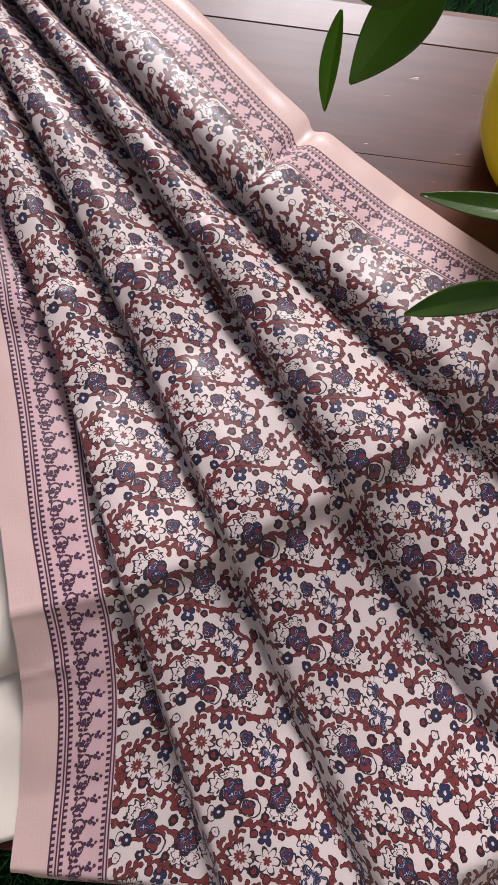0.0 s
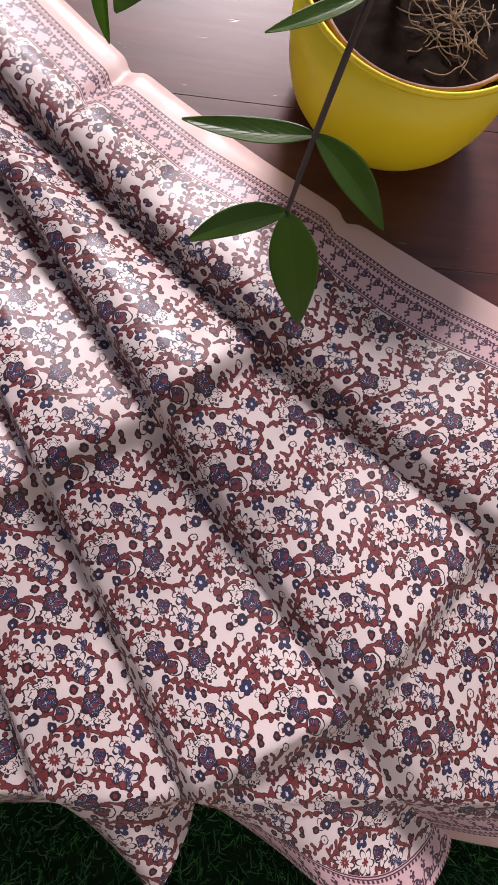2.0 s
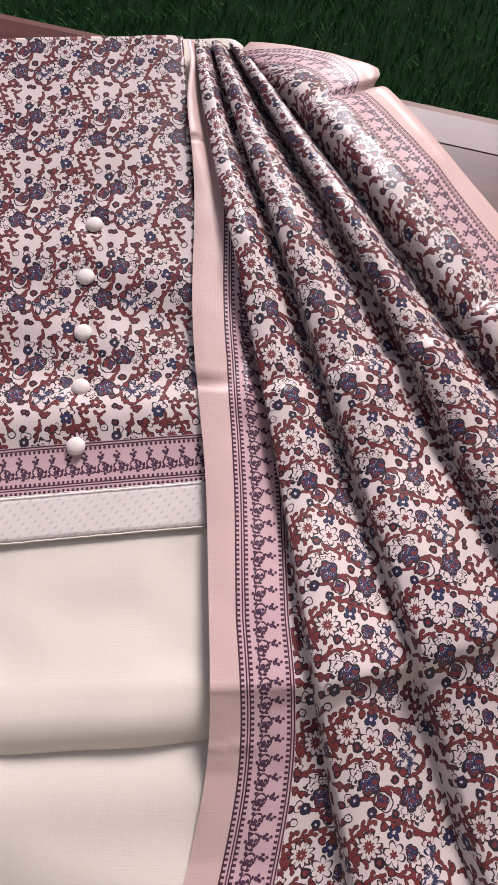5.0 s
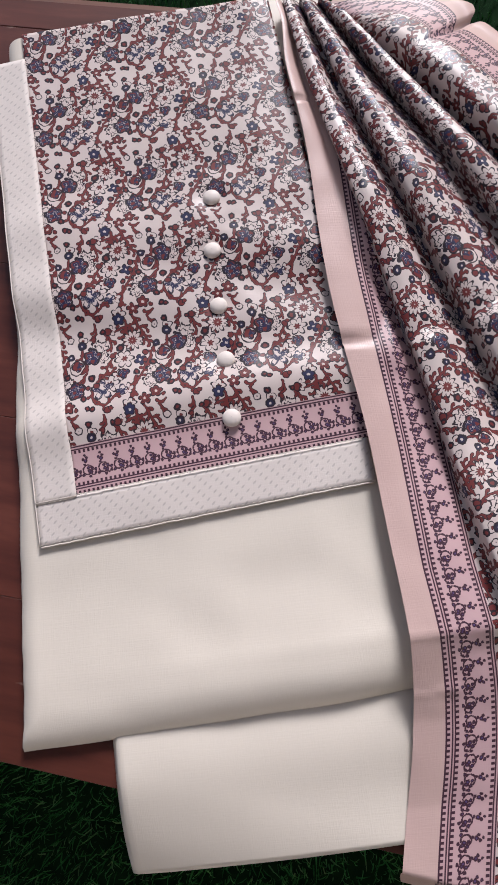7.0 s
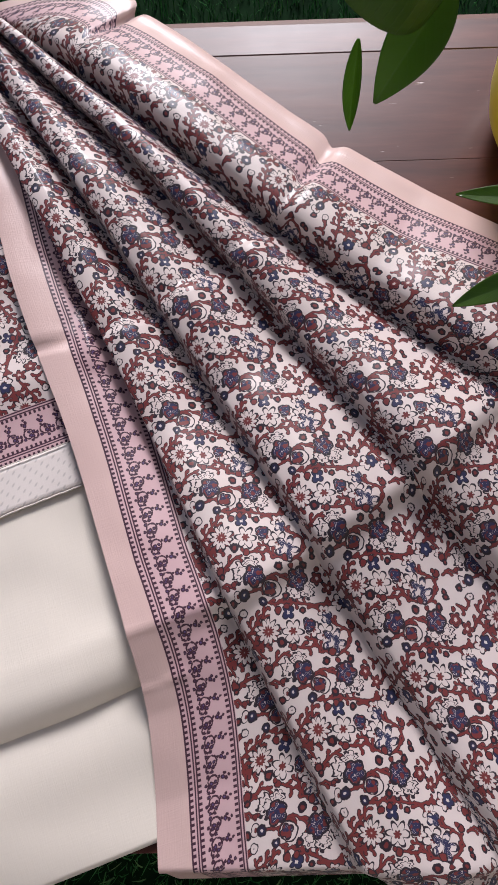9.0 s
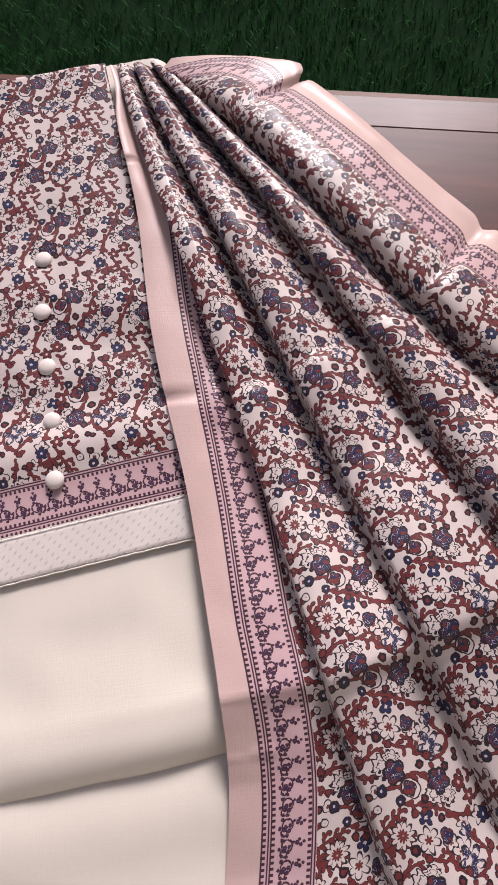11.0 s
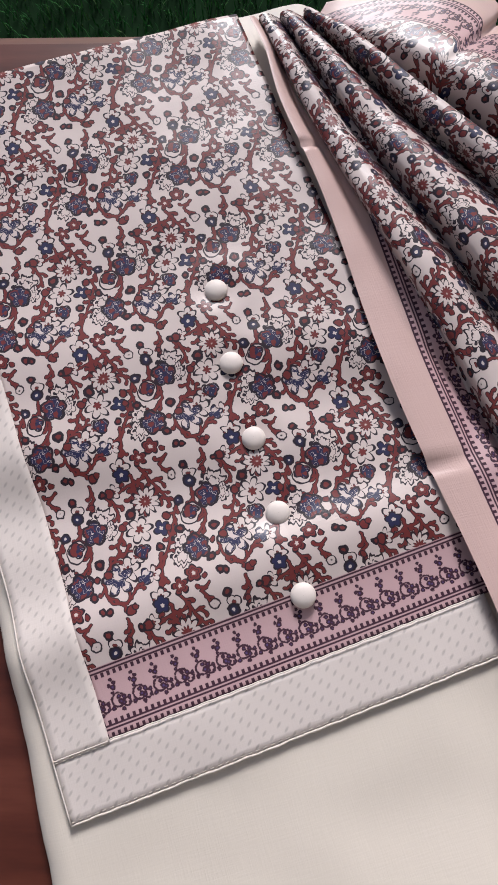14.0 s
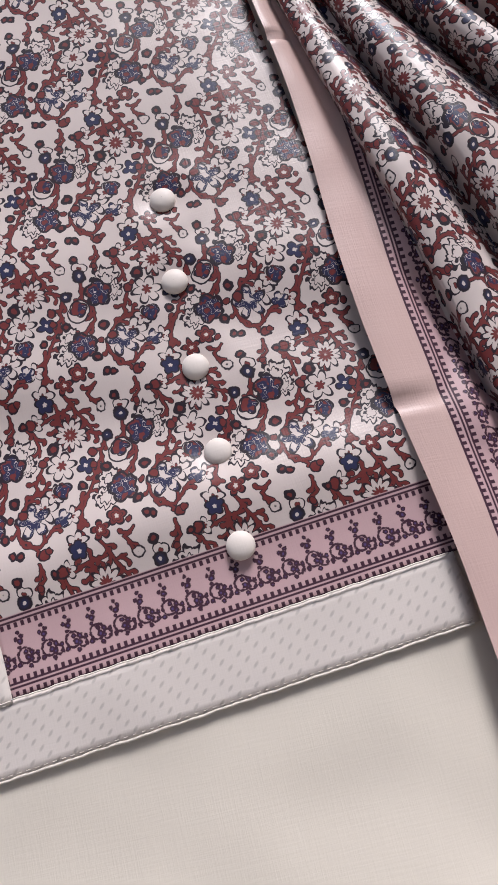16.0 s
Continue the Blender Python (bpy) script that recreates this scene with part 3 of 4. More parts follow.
def shirt_height(x, y):
    """Height of the folded shirt's top over the table."""
    h = 0.0155 - 0.0035 * min(1.0, max(0.0, (x - 0.05) / 0.06))
    h += (0.001 + 0.024 * (x + 0.165)) * min(1.0, max(0.0, (-0.10 - y) / 0.07)) ** 2
    for cx, cy in ((0.003, 0.188), (-0.001, 0.140), (-0.001, 0.0925), (0.0, 0.047)):   # the cloth dimples at each button
        r = math.hypot(x - cx, (y - cy) * 1.2)
        h += -0.0016 * math.exp(-(r / 0.009) ** 2) + 0.0010 * math.exp(-((r - 0.020) / 0.010) ** 2)
    h += 0.0016 * math.sin((y + 0.25 * x) * 90) * math.exp(-((y - 0.10) / 0.07) ** 2)
    h += 0.0060 * math.exp(-((y - 0.024 - 0.08 * x) / 0.020) ** 2)             # fold above the panel's border
    h -= 0.0015 * math.exp(-((y - 0.085) / 0.03) ** 2)
    h += 0.0025 * math.exp(-((y - 0.15) / 0.05) ** 2)
    h += 0.0030 * noise.noise(Vector((x * 7, y * 9, 1.3))) + 0.0010 * noise.noise(Vector((x * 26, y * 30, 5.0)))
    return h


# ---- the printed dupatta, fanned in pleats ----
# lines along the cloth: left edge, four pleat valleys, right edge; each at the cross folds (top, then about every 0.213 m, then past the front)
RAILS = [
    [(0.077, 0.370), (0.081, 0.266), (0.088, 0.047), (0.099, -0.166), (0.062, -0.375)],
    [(0.084, 0.371), (0.099, 0.268), (0.137, 0.044), (0.164, -0.165), (0.194, -0.376)],
    [(0.098, 0.369), (0.124, 0.270), (0.181, 0.052), (0.229, -0.152), (0.274, -0.362)],
    [(0.114, 0.366), (0.158, 0.274), (0.244, 0.072), (0.311, -0.127), (0.384, -0.344)],
    [(0.124, 0.363), (0.178, 0.282), (0.289, 0.087), (0.396, -0.092), (0.508, -0.265)],
    [(0.172, 0.362), (0.245, 0.330), (0.361, 0.154), (0.493, -0.004), (0.640, -0.150)],
]
FOLD = 0.213
BLOOM_AT = [None, (0.208, -0.287), (0.264, -0.213), (0.345, -0.178), None]


def pleat(q):
    """Height across one pleat: a steep left face, a rounded ridge, a long fall."""
    return curve(q, [(0, 0.0), (0.06, 0.45), (0.13, 0.86), (0.22, 1.0), (0.34, 0.97), (0.5, 0.80), (0.7, 0.50), (0.88, 0.22), (1.0, 0.04)])


def rail(k, t):
    if k == 5 and t < 1:      # behind the first fold the outer edge swings round to the gathered end
        return Vector(((1 - t) ** 2 * 0.135 + 2 * t * (1 - t) * 0.250 + t * t * 0.245, (1 - t) ** 2 * 0.374 + 2 * t * (1 - t) * 0.378 + t * t * 0.330))
    if t <= 4:
        return spline(RAILS[k], t)
    a, b = Vector(RAILS[k][3]), Vector(RAILS[k][4])
    return b + (b - a) * (t - 4)


def pillow(x, y):
    """Height of the folded shirt under the dupatta."""
    if x > 0.142:
        return 0.0
    inside = min(1.0, max(0.0, (0.142 - x) / 0.016)) * min(1.0, max(0.0, (y + 0.222) / 0.02))
    return (shirt_height(x, y) + 0.0024) * inside


LIFT_LEFT = [(0, 0.014), (1, 0.003), (1.5, 0.010), (1.96, 0.002), (2.0, 0.0), (2.03, 0.006), (2.4, 0.005), (2.98, 0.0255), (3.0, 0.0260), (3.06, 0.0150), (3.5, 0.004), (4, 0.001), (5, 0.0)]
LIFT_RIGHT = [(0, 0.014), (1, 0.003), (1.5, 0.011), (1.96, 0.002), (2.0, 0.0), (2.03, 0.007), (2.4, 0.004), (2.98, 0.0275), (3.0, 0.0280), (3.06, 0.0110), (3.3, 0.003), (3.5, 0.004), (3.98, 0.0295), (4.0, 0.0300), (4.06, 0.0130), (4.4, 0.0)]
LIFT_EDGE = [(0, 0.024), (0.98, 0.0225), (1, 0.0185), (1.012, 0.0225), (1.5, 0.0205), (1.975, 0.0230), (2, 0.0172), (2.012, 0.0225), (2.5, 0.0250), (2.985, 0.0340), (3, 0.0350), (3.015, 0.0330), (3.1, 0.0260), (3.25, 0.0150), (3.5, 0.0060), (4, 0.004)]


def dupatta():
    nv, per = 240, 34
    along = lambda t: (t - 1) * FOLD * (0.55 if t < 1 else 1.0)  # noqa: E731
    heights = [0.006, 0.020, 0.024, 0.027, 0.027]
    starts = [0.0, 0.115, 0.235, 0.365, None]
    # past the last fold: where the cloth ends, on either side of each strip, and how much of its hem is turned under
    ends = [(4.00, 4.14), (4.14, 4.12), (4.12, 4.70), (4.70, 5.60), (5.60, 6.20)]
    under = [0.12, 0.12, 0.030, 0.0, 0.0]
    meshes = {"cloth": bmesh.new(), "left": bmesh.new(), "right": bmesh.new()}
    maps = {n: [b.loops.layers.uv.new(m) for m in ("cloth", "hem", "print")] for n, b in meshes.items()}
    made = {n: {} for n in meshes}
    for k in range(5):
        place, cloth, hems = {}, {}, {}
        for i in range(per + 1):
            q = (i / per) ** 1.3
            end = ends[k][0] + (ends[k][1] - ends[k][0]) * q + (0.20 * curve(q, [(0, 0), (0.12, 0.75), (0.25, 1.0), (0.5, 0.85), (0.8, 0.5), (1, 0)]) if k == 1 else 0.13 * math.sin(q * math.pi) ** 0.6 if k == 2 else 0.0)
            for j in range(nv):
                t = j / (nv - 1) * 4.6
                if t > 3:
                    t = 3 + (t - 3) * (end - 3) / 1.6
                a, b = rail(k, t), rail(k + 1, t)
                if k == 4:      # the outer edge nips in at each cross fold
                    nip = sum(math.exp(-((t - c) / 0.035) ** 2) for c in (1, 2, 3))
                    b = b - (b - a).normalized() * 0.007 * nip
                width = (b - a).length
                p = a + (b - a) * q
                kk = (k + q) / 5
                left = curve(t, LIFT_LEFT)
                right = curve(t, LIFT_RIGHT)
                lift = left + (right - left) * min(1.0, max(0.0, (kk - 0.25) / 0.3))
                grow = curve(t, [(0, 0.30), (0.35, 0.72), (1, 0.95), (2, 1.0), (3, 0.80), (4, 0.55), (4.6, 0.3)])
                z = 0.0045 + lift * (1 - 0.3 * kk)
                if k == 0:
                    z = z * q * q + curve(t, LIFT_EDGE) * (1 - q * q)
                elif k == 4:
                    z += heights[4] * grow * curve(t, [(0, 0.15), (0.5, 0.5), (1, 1.0)]) * curve(q, [(0, 0), (0.05, 0.5), (0.11, 0.9), (0.18, 1.0), (0.3, 0.93), (0.5, 0.62), (0.7, 0.34), (0.86, 0.16), (0.93, 0.14), (1, 0.04)])
                    z -= 0.6 * lift * max(0.0, q - 0.7) / 0.3
                    z += curve(t, [(0, 0.004), (0.5, 0.007), (0.97, 0.007), (1.0, 0.002), (1.03, 0.006), (1.5, 0.003), (2.0, 0.0)]) * q
                else:
                    z += heights[k] * grow * pleat(q)
                lap = 0.0065 * grow * math.exp(-((q - 0.14) / 0.09) ** 2) if k else 0.0
                x, y = p[0] - lap, p[1] - lap * 0.5
                bow = 0.0018 * math.sin((t % 1) * math.pi * 2) if k == 0 else 0.0
                x += bow
                z += 0.0018 * noise.noise(Vector((x * 14, y * 9, 3.0 + k))) + 0.0007 * noise.noise(Vector((x * 45, y * 40, 7.0)))
                z = max(z, 0.0025)
                h = pillow(x, y)
                if h > 0:
                    z = max(z, h)
                c = over_edge(x, y, z, (0.3, 0.2 + 0.6 * math.sin(q * math.pi), 0.2 + 0.6 * math.sin(q * math.pi) + 0.3 * q, 0.5 + 0.15 * q, 0.65)[k])
                place[i, j] = c
                tuck = curve(t, [(1.9, 0.0), (2.3, 0.004), (2.8, 0.0065), (3.0, 0.005), (3.3, 0.003), (4, 0.001)])
                cloth[i, j] = (starts[k] + tuck + q * width * 1.03 if k == 0 else DUP_W - (1 - q) * width * 1.04, along(t))
                hems[i, j] = max(0.0, (end - t) * FOLD + 0.001 + under[k])
        if k == 4:
            for j in range(nv):
                u = DUP_W
                for i in range(per, -1, -1):
                    if i < per:
                        u -= (place[i + 1, j] - place[i, j]).length
                    cloth[i, j] = (u, cloth[i, j][1])
        if 0 < k < 4:       # across the pleats the print follows the cloth outwards from each ridge
            ridge = round(per * 0.24 ** (1 / 1.3))
            for j in range(nv):
                for way in (1, -1):
                    u, i = starts[k] + 0.04, ridge
                    cloth[i, j] = (u, cloth[i, j][1])
                    while 0 <= i + way <= per:
                        u += way * (place[i + way, j] - place[i, j]).length
                        i += way
                        cloth[i, j] = (u, cloth[i, j][1])
        phase = (0.0, 0.0)
        if BLOOM_AT[k]:     # the print lies so that one crowned bloom falls here
            spot = min(place, key=lambda r: (place[r].x - BLOOM_AT[k][0]) ** 2 + (place[r].y - BLOOM_AT[k][1]) ** 2)  # noqa: B023
            phase = (1.02 * cloth[spot][1] - 0.485 * REPEAT, 1.02 * cloth[spot][0] - 0.100 * TALL * REPEAT)
        for i in range(per):
            for j in range(nv - 1):
                ring = ((i, j), (i, j + 1), (i + 1, j + 1), (i + 1, j))
                u = sum(cloth[r][0] for r in ring) / 4
                n = "left" if k == 0 and u < PEACH_W else "right" if u > DUP_W - PEACH_W else "cloth"
                b, (lc, lh, lp), known = meshes[n], maps[n], made[n]
                vs = []
                for r in ring:
                    key = (k * per + r[0], r[1])
                    if key not in known:
                        known[key] = b.verts.new(place[r])
                    vs.append(known[key])
                f = b.faces.new(vs)
                for l, r in zip(f.loops, ring):
                    l[lc].uv = cloth[r]
                    l[lh].uv = (hems[r], cloth[r][0])
                    l[lp].uv = (phase[0] - 1.02 * cloth[r][1], phase[1] - 1.02 * cloth[r][0])
    thing = empty("dupatta", (0.3, 0, 0), "block-printed floral silk dupatta with peach border, fanned in pleats", "dupatta")
    for n, b in meshes.items():
        b.normal_update()
        if sum(f.normal.z for f in b.faces) < 0:
            bmesh.ops.reverse_faces(b, faces=b.faces[:])
        b.transform(Matrix.Translation((-0.3, 0, 0)))
        part("pleated_cloth" if n == "cloth" else "border", b, M_PRINT, thing, "" if n == "cloth" else "plain peach border strip")
    return thing


dupatta()

# ---- the folded shirt ----
shirt = empty("folded_kurta", (0, 0, 0), "folded cream kurta with printed floral yoke panel and covered buttons", "kurta")


def edge_fall(d, r=0.013):
    """1 well inside the outline, falling in a round to 0 at its edge."""
    d = min(max(d / r, 0.0), 1.0)
    return math.sqrt(max(0.0, 1 - (1 - d) ** 2))


def shirt_body():
    xs = np.concatenate([np.linspace(-0.168, -0.150, 10), np.linspace(-0.145, 0.112, 56), np.linspace(0.114, 0.128, 8)])
    ys = np.concatenate([np.linspace(-0.214, -0.190, 14), np.linspace(-0.186, 0.383, 110)])
    rows = []
    for y in ys:
        row = []
        for x in xs:
            wob = 0.0022 * noise.noise(Vector((0.0, y * 16, 2.0))) + 0.001 * noise.noise(Vector((0, y * 60, 9)))
            sx = x + wob * max(0.0, (-0.10 - x) / 0.068)
            sy = y + 0.045 * (x + 0.165) * max(0.0, (-0.12 - y) / 0.094) + 0.002 * noise.noise(Vector((x * 15, 0, 4))) * (1 if y < -0.15 else 0)
            fall = min(edge_fall(x + 0.168, 0.016), edge_fall(y + 0.214, 0.030), edge_fall(0.128 - x, 0.016))
            row.append(over_edge(sx, sy, 0.0006 + (shirt_height(x, y) - 0.002) * fall))
        rows.append(row)
    bm, _ = grid(rows)
    return bm


part("body", shirt_body(), M_CREAM, shirt, "plain cream silk cotton body")
PT = radians(4.2)


def panel_xy(u, w):
    """Panel coordinates (from its lower left corner) to the place on the table."""
    return -0.1195 + u * math.cos(PT) - w * math.sin(PT), -0.0425 + u * math.sin(PT) + w * math.cos(PT)


def sheet(u0, u1, w0, w1, nu, nw, lift, top=None):
    bm = bmesh.new()
    lc, lh, lp = [bm.loops.layers.uv.new(m) for m in ("cloth", "hem", "print")]
    us, ws = np.linspace(u0, u1, nu), np.linspace(w0, w1, nw)
    vs = []
    for w in ws:
        row = []
        for u in us:
            x, y = panel_xy(u, w)
            if top:     # the upper end lies folded square to the table's edge
                x, y = panel_xy(u, w * (top - panel_xy(u, 0)[1]) / (w1 * math.cos(PT)))
            row.append(bm.verts.new(over_edge(x, y, shirt_height(x, y) + lift)))
        vs.append(row)
    for j in range(nw - 1):
        for i in range(nu - 1):
            f = bm.faces.new((vs[j][i], vs[j][i + 1], vs[j + 1][i + 1], vs[j + 1][i]))
            for l, (a, b) in zip(f.loops, ((i, j), (i + 1, j), (i + 1, j + 1), (i, j + 1))):
                l[lc].uv = (us[a] + 0.5, ws[b])
                l[lh].uv = (ws[b] + PEACH_W, us[a])
                l[lp].uv = (us[a] - 0.1247, ws[b] - 0.1889)
    return bm


def solid(ob, depth):
    mod = ob.modifiers.new("thickness", "SOLIDIFY")
    mod.thickness, mod.offset = depth, -1
    return ob


solid(part("printed_panel", sheet(0.0, 0.222, 0.0, 0.420, 90, 150, 0.0010, 0.384), M_PRINT, shirt, "cream silk panel with red and blue floral block print"), 0.0012)
solid(part("side_band", sheet(-0.0305, 0.0004, -0.0015, 0.40, 8, 90, 0.0016), M_LACE, shirt, "dotted cream band"), 0.0014)
solid(part("lower_band", sheet(-0.0305, 0.215, -0.0325, 0.0004, 70, 8, 0.0013), M_LACE, shirt, "dotted cream band"), 0.0016)


def seam(u0, w0, u1, w1, lift, r=0.0007):
    pts = []
    n = 70
    for i in range(n):
        f = i / (n - 1)
        x, y = panel_xy(u0 + (u1 - u0) * f, w0 + (w1 - w0) * f)
        pts.append(over_edge(x, y + 0.00015 * math.sin(i * 1.9) + 0.0003 * noise.noise(Vector((i * 0.31, w0 * 40, 0))), shirt_height(x, y) + lift))
    return tube(pts, [r * 0.75 * (1 + 0.3 * noise.noise(Vector((i * 0.45, u0 * 30, 2)))) for i in range(n)], 6)


part("piping", seam(-0.0305, -0.0325, 0.212, -0.0325, 0.0013, 0.0008), M_PIPING, shirt)
part("piping", seam(-0.0305, -0.0325, -0.0305, 0.40, 0.0018, 0.0006), M_PIPING, shirt)
part("piping", seam(0.0004, 0.0004, 0.212, 0.0004, 0.0026, 0.0005), M_PIPING, shirt)
part("piping", seam(-0.0305, 0.0, 0.0, 0.0, 0.0026, 0.0004), M_PIPING, shirt)

for i in range(58):
    u = -0.029 + i * 0.0042
    for w, turn in ((-0.0308, 0.0), (-0.0012, 0.0)):
        if w > -0.01 and u > 0.0:
            continue
        x, y = panel_xy(u, w)
        dx, dy = 0.0011 * math.cos(PT), 0.0011 * math.sin(PT)
        z = shirt_height(x, y) + 0.0022
        part("stitch", tube([(x - dx, y - dy, z), (x, y, z + 0.0002), (x + dx, y + dy, z)], [0.00012, 0.0002, 0.00012], 5), M_PIPING, shirt)
for bx, by in ((0.003, 0.188), (-0.001, 0.140), (-0.001, 0.0925), (0.0, 0.047), (0.0, 0.0)):
    bm = lathe([(0.0001, 0.0066), (0.002, 0.0065), (0.004, 0.0060), (0.0058, 0.0049), (0.0068, 0.0034), (0.0070, 0.0020), (0.0064, 0.0008), (0.005, 0.0)], 28)
    z = shirt_height(bx, by) + 0.0009
    bm.transform(Matrix.Translation((bx, by, z)) @ Matrix.Diagonal((1, 1, 0.78, 1)))
    part("button", bm, M_BUTTON, shirt, "round cloth-covered cream button")


# ---- the second cream cloth, under the shirt and over the table's edge ----
def trousers():
    rows = []
    for v in np.linspace(0, 1, 60):
        row = []
        for u in np.linspace(0, 1, 50):
            x = -0.110 + 0.232 * u + (0.006 - 0.026 * u) * v
            y = -0.10 - 0.200 * v + 0.010 * u * v
            bow = 0.0045 * math.exp(-((v - 0.66) / 0.14) ** 2) + 0.003
            fall = min(edge_fall(u * 0.2, 0.006), 1.0)
            past = max(0.0, FRONT + 0.012 - (x * AN.x + y * AN.y))
            c = Vector((x, y, 0.0008 + bow * fall - 5.0 * past * past + 0.0006 * noise.noise(Vector((x * 20, y * 24, 0)))))
            row.append(c)
        rows.append(row)
    bm, _ = grid(rows)
    bmesh.ops.recalc_face_normals(bm, faces=bm.faces[:])
    if sum(f.normal.z for f in bm.faces) < 0:
        bmesh.ops.reverse_faces(bm, faces=bm.faces[:])
    ob = link("folded_trouser_cloth", bm, M_CREAM)
    solid(ob, 0.0012)
    return tagged(ob, "plain folded cream trouser cloth lying over the table's edge", "cloth")


trousers()

# ---- the yellow pot ----
POT = Vector((0.552, 0.097, 0.0))
pot = empty("yellow_pot", POT, "bright yellow rounded plastic plant pot on the wooden table", "pot")
part("wall", lathe([(0.001, 0.0006), (0.055, 0.0006), (0.064, 0.003), (0.072, 0.010), (0.079, 0.022), (0.084, 0.040), (0.087, 0.065), (0.0892, 0.1108), (0.0866, 0.1108),
                    (0.084, 0.065), (0.078, 0.030), (0.060, 0.012), (0.001, 0.010)], 96), M_POT, pot)
part("rim", lathe([(0.0866, 0.1109), (0.0893, 0.1109), (0.0898, 0.1128), (0.0894, 0.1146), (0.0880, 0.1154), (0.0866, 0.1146), (0.0862, 0.1128), (0.0866, 0.1109)], 96), M_POT, pot, "rounded yellow rim")
inner = empty("nursery_pot", POT + Vector((0.004, 0.004, 0.0)), "brown plastic nursery pot with dark soil and dry roots", "pot")
part("wall", lathe([(0.055, 0.012), (0.074, 0.098), (0.0765, 0.101), (0.0785, 0.100), (0.0765, 0.097), (0.074, 0.092), (0.070, 0.080), (0.05, 0.02)], 64), M_INNER, inner)
rows = []
for r in np.linspace(0.0005, 0.0728, 16):
    ring = [Vector((r * math.cos(a), r * math.sin(a), 0)) for a in np.linspace(0, math.tau, 48, endpoint=False)]
    rows.append([p + Vector((0, 0, 0.084 + 0.004 * noise.noise(p * 60) + 0.003 * noise.noise(p * 190))) for p in ring])
bm, _ = grid(rows, closed=True)
part("soil", bm, M_SOIL, inner)
rng = random.Random(8)
for _ in range(46):
    a, r = rng.uniform(0, math.tau), rng.uniform(0.0, 0.030)
    p = Vector((0.015 + r * math.cos(a), -0.020 + r * math.sin(a), 0.090))
    d = Vector((rng.uniform(-1, 1), rng.uniform(-1, 1), rng.uniform(-0.2, 0.5)))
    pts = []
    for _s in range(9):
        pts.append(p.copy())
        p += d.normalized() * 0.0045
        d += Vector((rng.uniform(-1, 1), rng.uniform(-1, 1), rng.uniform(-0.7, 0.5))) * 0.6
        p.z = min(max(p.z, 0.086), 0.104)
    part("root", tube(pts, [0.00045] * 9, 5), M_ROOT, inner)

# ---- the plant ----
plant = empty("potted_plant", POT + Vector((0.004, 0.004, 0.088)), "green potted plant with drooping twig and pointed oval leaves", "plant")


def leaf(base, tip, width, cup=0.15, droop=0.1, face=(0, 0, 1)):
    """A pointed oval leaf from base to tip, folded along its midrib."""
    base, tip = Vector(base), Vector(tip)
    d = tip - base
    length = d.length
    d.normalize()
    n = Vector(face)
    side = d.cross(n).normalized()
    n = side.cross(d).normalized()
    bm = bmesh.new()
    lu = bm.loops.layers.uv.new("leaf")
    vs, uv = [], []
    nl, nw = 18, 8
    for j in range(nl + 1):
        f = j / nl
        w = width * (math.sin(math.pi * min(1, f * 0.97 + 0.015) ** 0.85) ** 0.85) * (1 - 0.12 * f)
        row, ur = [], []
        for i in range(-nw, nw + 1):
            s = i / nw
            wav = 0.03 * width * math.sin(f * 9 + (1 if s > 0 else 3)) * abs(s)
            p = base + d * (f * length) + side * (s * w) + n * (cup * w * abs(s) ** 1.3 * 1.2 + droop * length * math.sin(math.pi * f) + wav)
            row.append(bm.verts.new(p))
            ur.append((s * w / width, f))
        vs.append(row)
        uv.append(ur)
    for j in range(nl):
        for i in range(2 * nw):
            f = bm.faces.new((vs[j][i], vs[j][i + 1], vs[j + 1][i + 1], vs[j + 1][i]))
            for l, (a, b) in zip(f.loops, ((j, i), (j, i + 1), (j + 1, i + 1), (j + 1, i))):
                l[lu].uv = uv[a][b]
    return bm


def at_plant(bm):
    bm.transform(Matrix.Translation(-plant.location))
    return bm


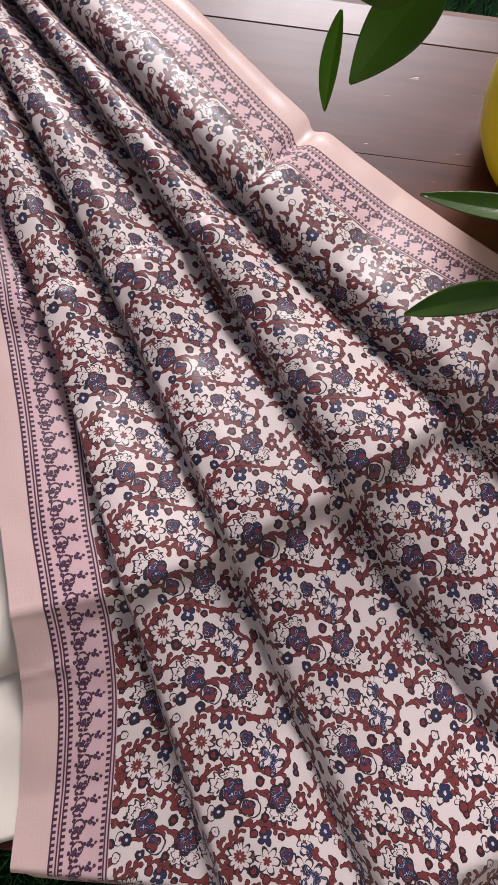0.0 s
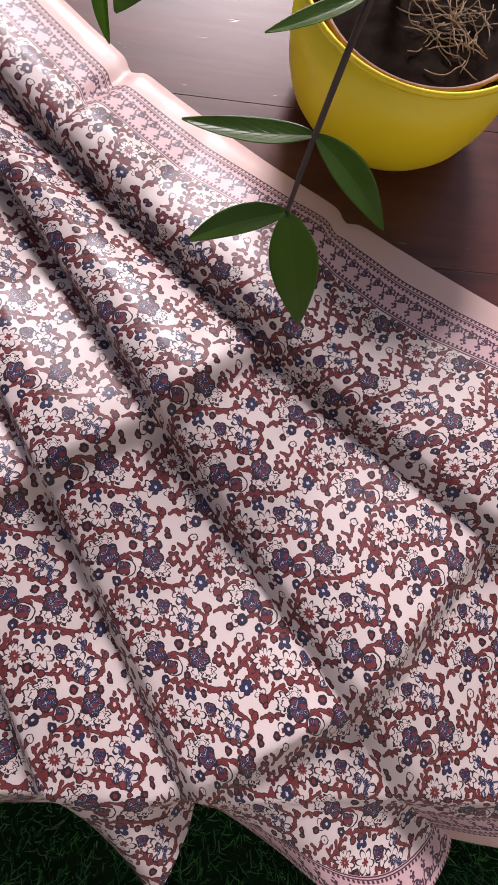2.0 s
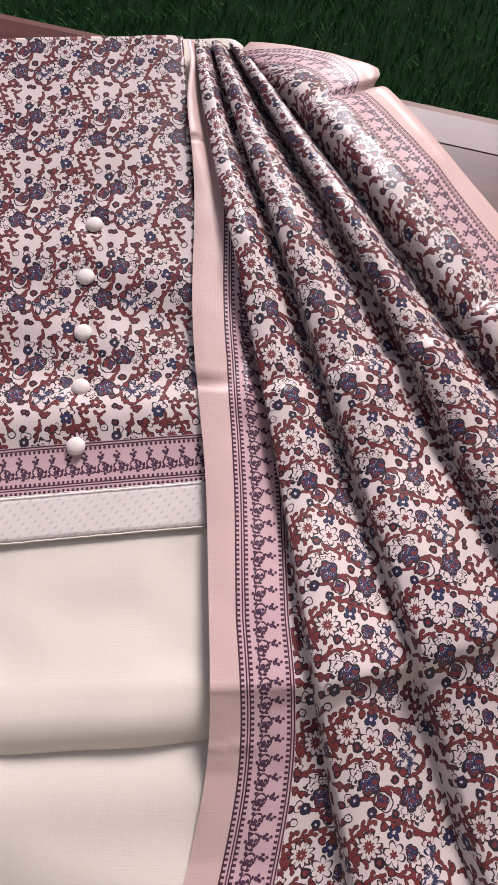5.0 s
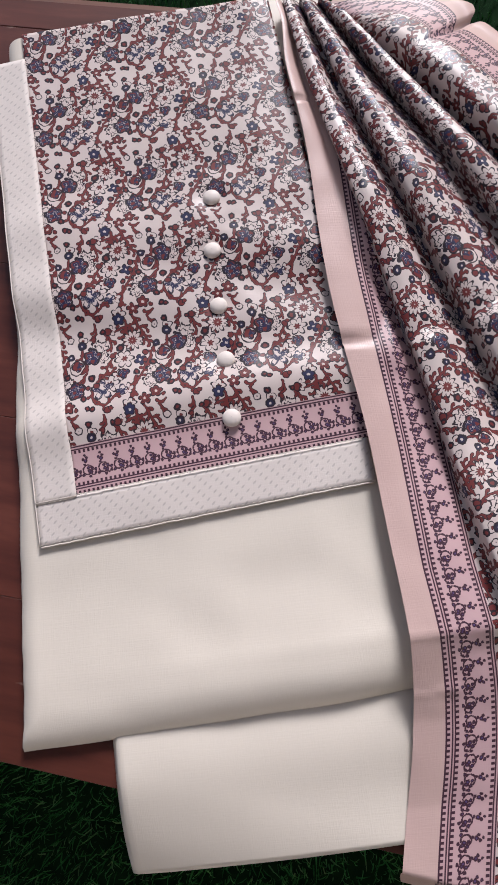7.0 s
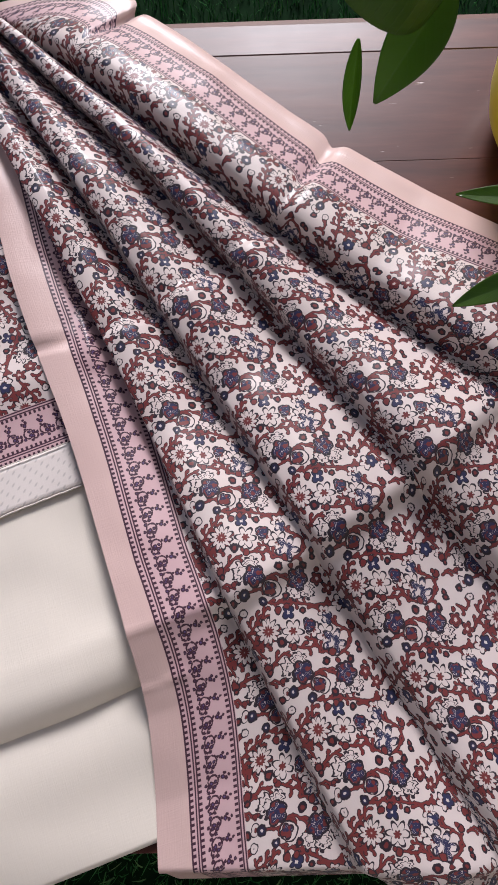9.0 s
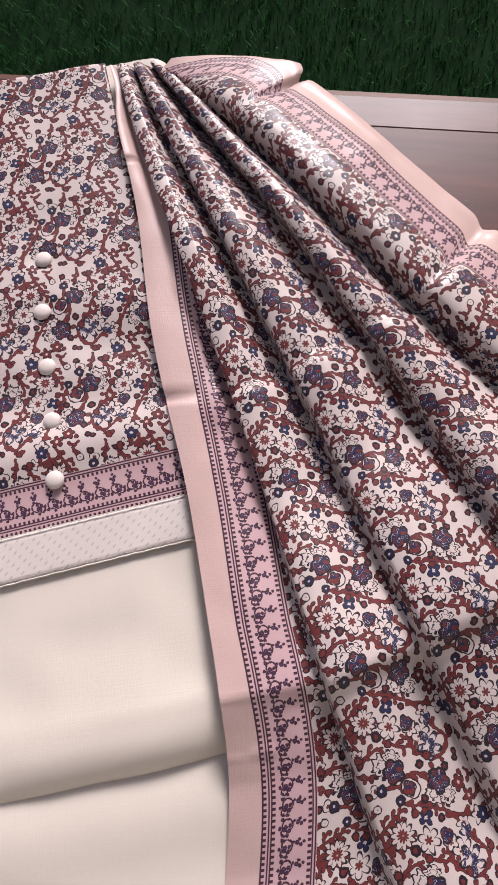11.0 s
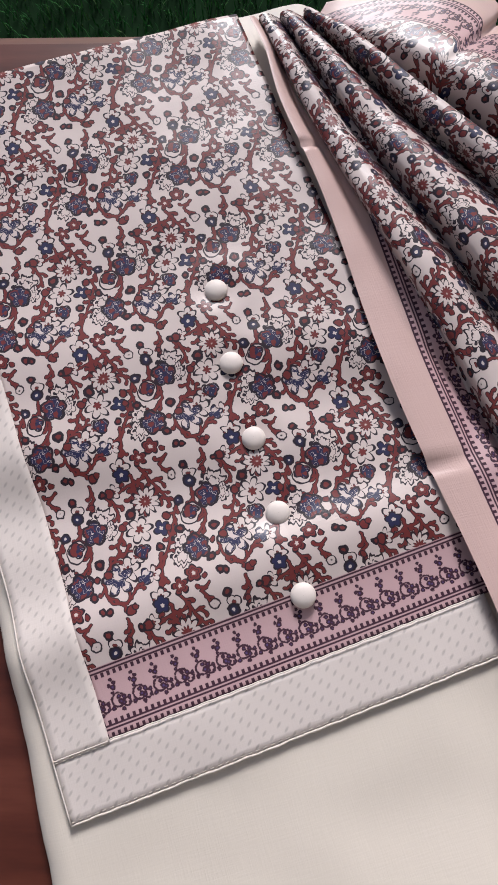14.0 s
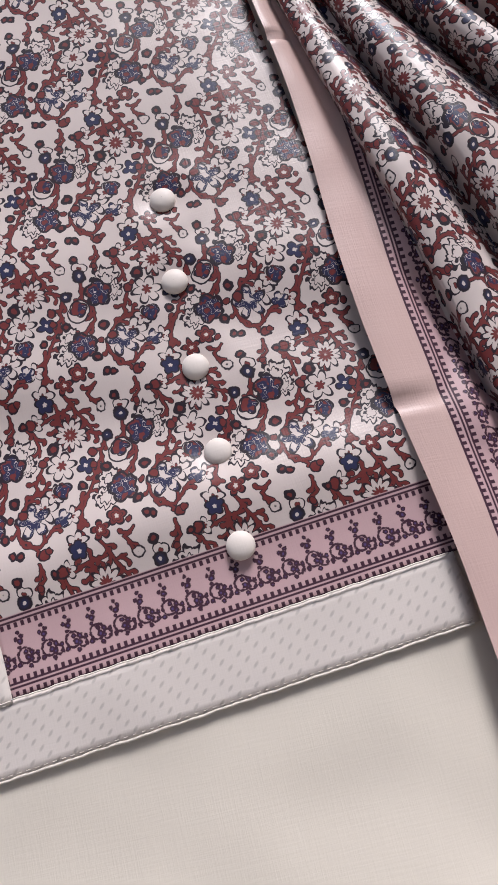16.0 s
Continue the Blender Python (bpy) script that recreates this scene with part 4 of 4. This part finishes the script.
def stem(points, r0, r1, name="stem"):
    n = 8 * (len(points) - 1)
    pts = [Vector(spline(points, i / 8)) for i in range(n + 1)]
    rad = [r0 + (r1 - r0) * i / n for i in range(n + 1)]
    part(name, at_plant(tube(pts, rad, 8)), M_STEM, plant, "thin brown woody stem")


def add_leaf(base, tip, width, cup=0.15, droop=0.08, face=(0, 0, 1)):
    solid(part("leaf", at_plant(leaf(base, tip, width, cup, droop, face)), M_LEAF, plant), 0.0004)


FORK, JUNC = (0.404, -0.060, 0.133), (0.425, -0.029, 0.152)
CAMSIDE = (-0.35, -0.55, 0.76)
stem([(0.544, 0.121, 0.088), (0.536, 0.105, 0.170), (0.500, 0.060, 0.205), (0.464, 0.024, 0.180), JUNC, FORK], 0.0034, 0.0013, "stem")
add_leaf(FORK, (0.402, -0.114, 0.103), 0.0150, 0.10, 0.04)
add_leaf(FORK, (0.352, -0.046, 0.096), 0.0100, 0.25, 0.05)
add_leaf(JUNC, (0.358, -0.002, 0.145), 0.0085, 0.25, -0.05)
add_leaf(JUNC, (0.463, -0.073, 0.117), 0.0120, 0.2, 0.06)
add_leaf((0.466, 0.028, 0.182), (0.400, 0.004, 0.190), 0.0060, 0.35, -0.04)
# upper branch with broad leaves
NODE = (0.377, 0.084, 0.205)
stem([(0.544, 0.121, 0.088), (0.515, 0.130, 0.165), (0.450, 0.110, 0.205), NODE, (0.345, 0.100, 0.192)], 0.0030, 0.0012, "branch")
add_leaf(NODE, (0.300, 0.059, 0.238), 0.0235, -0.55, 0.05, (-0.10, -0.55, 0.83))
add_leaf((0.383, 0.092, 0.192), (0.337, 0.069, 0.145), 0.0165, 0.10, 0.05, (-0.45, -0.60, 0.65))
add_leaf((0.336, 0.099, 0.163), (0.334, 0.087, 0.104), 0.0055, 0.7, 0.04, (-0.5, -0.6, 0.5))
add_leaf((0.412, 0.088, 0.222), (0.344, 0.108, 0.221), 0.0170, 0.25, 0.05, CAMSIDE)
add_leaf((0.326, 0.106, 0.198), (0.322, 0.128, 0.202), 0.0050, 0.4, 0.05, CAMSIDE)
add_leaf((0.339, 0.092, 0.218), (0.341, 0.138, 0.222), 0.0050, 0.4, 0.10, CAMSIDE)
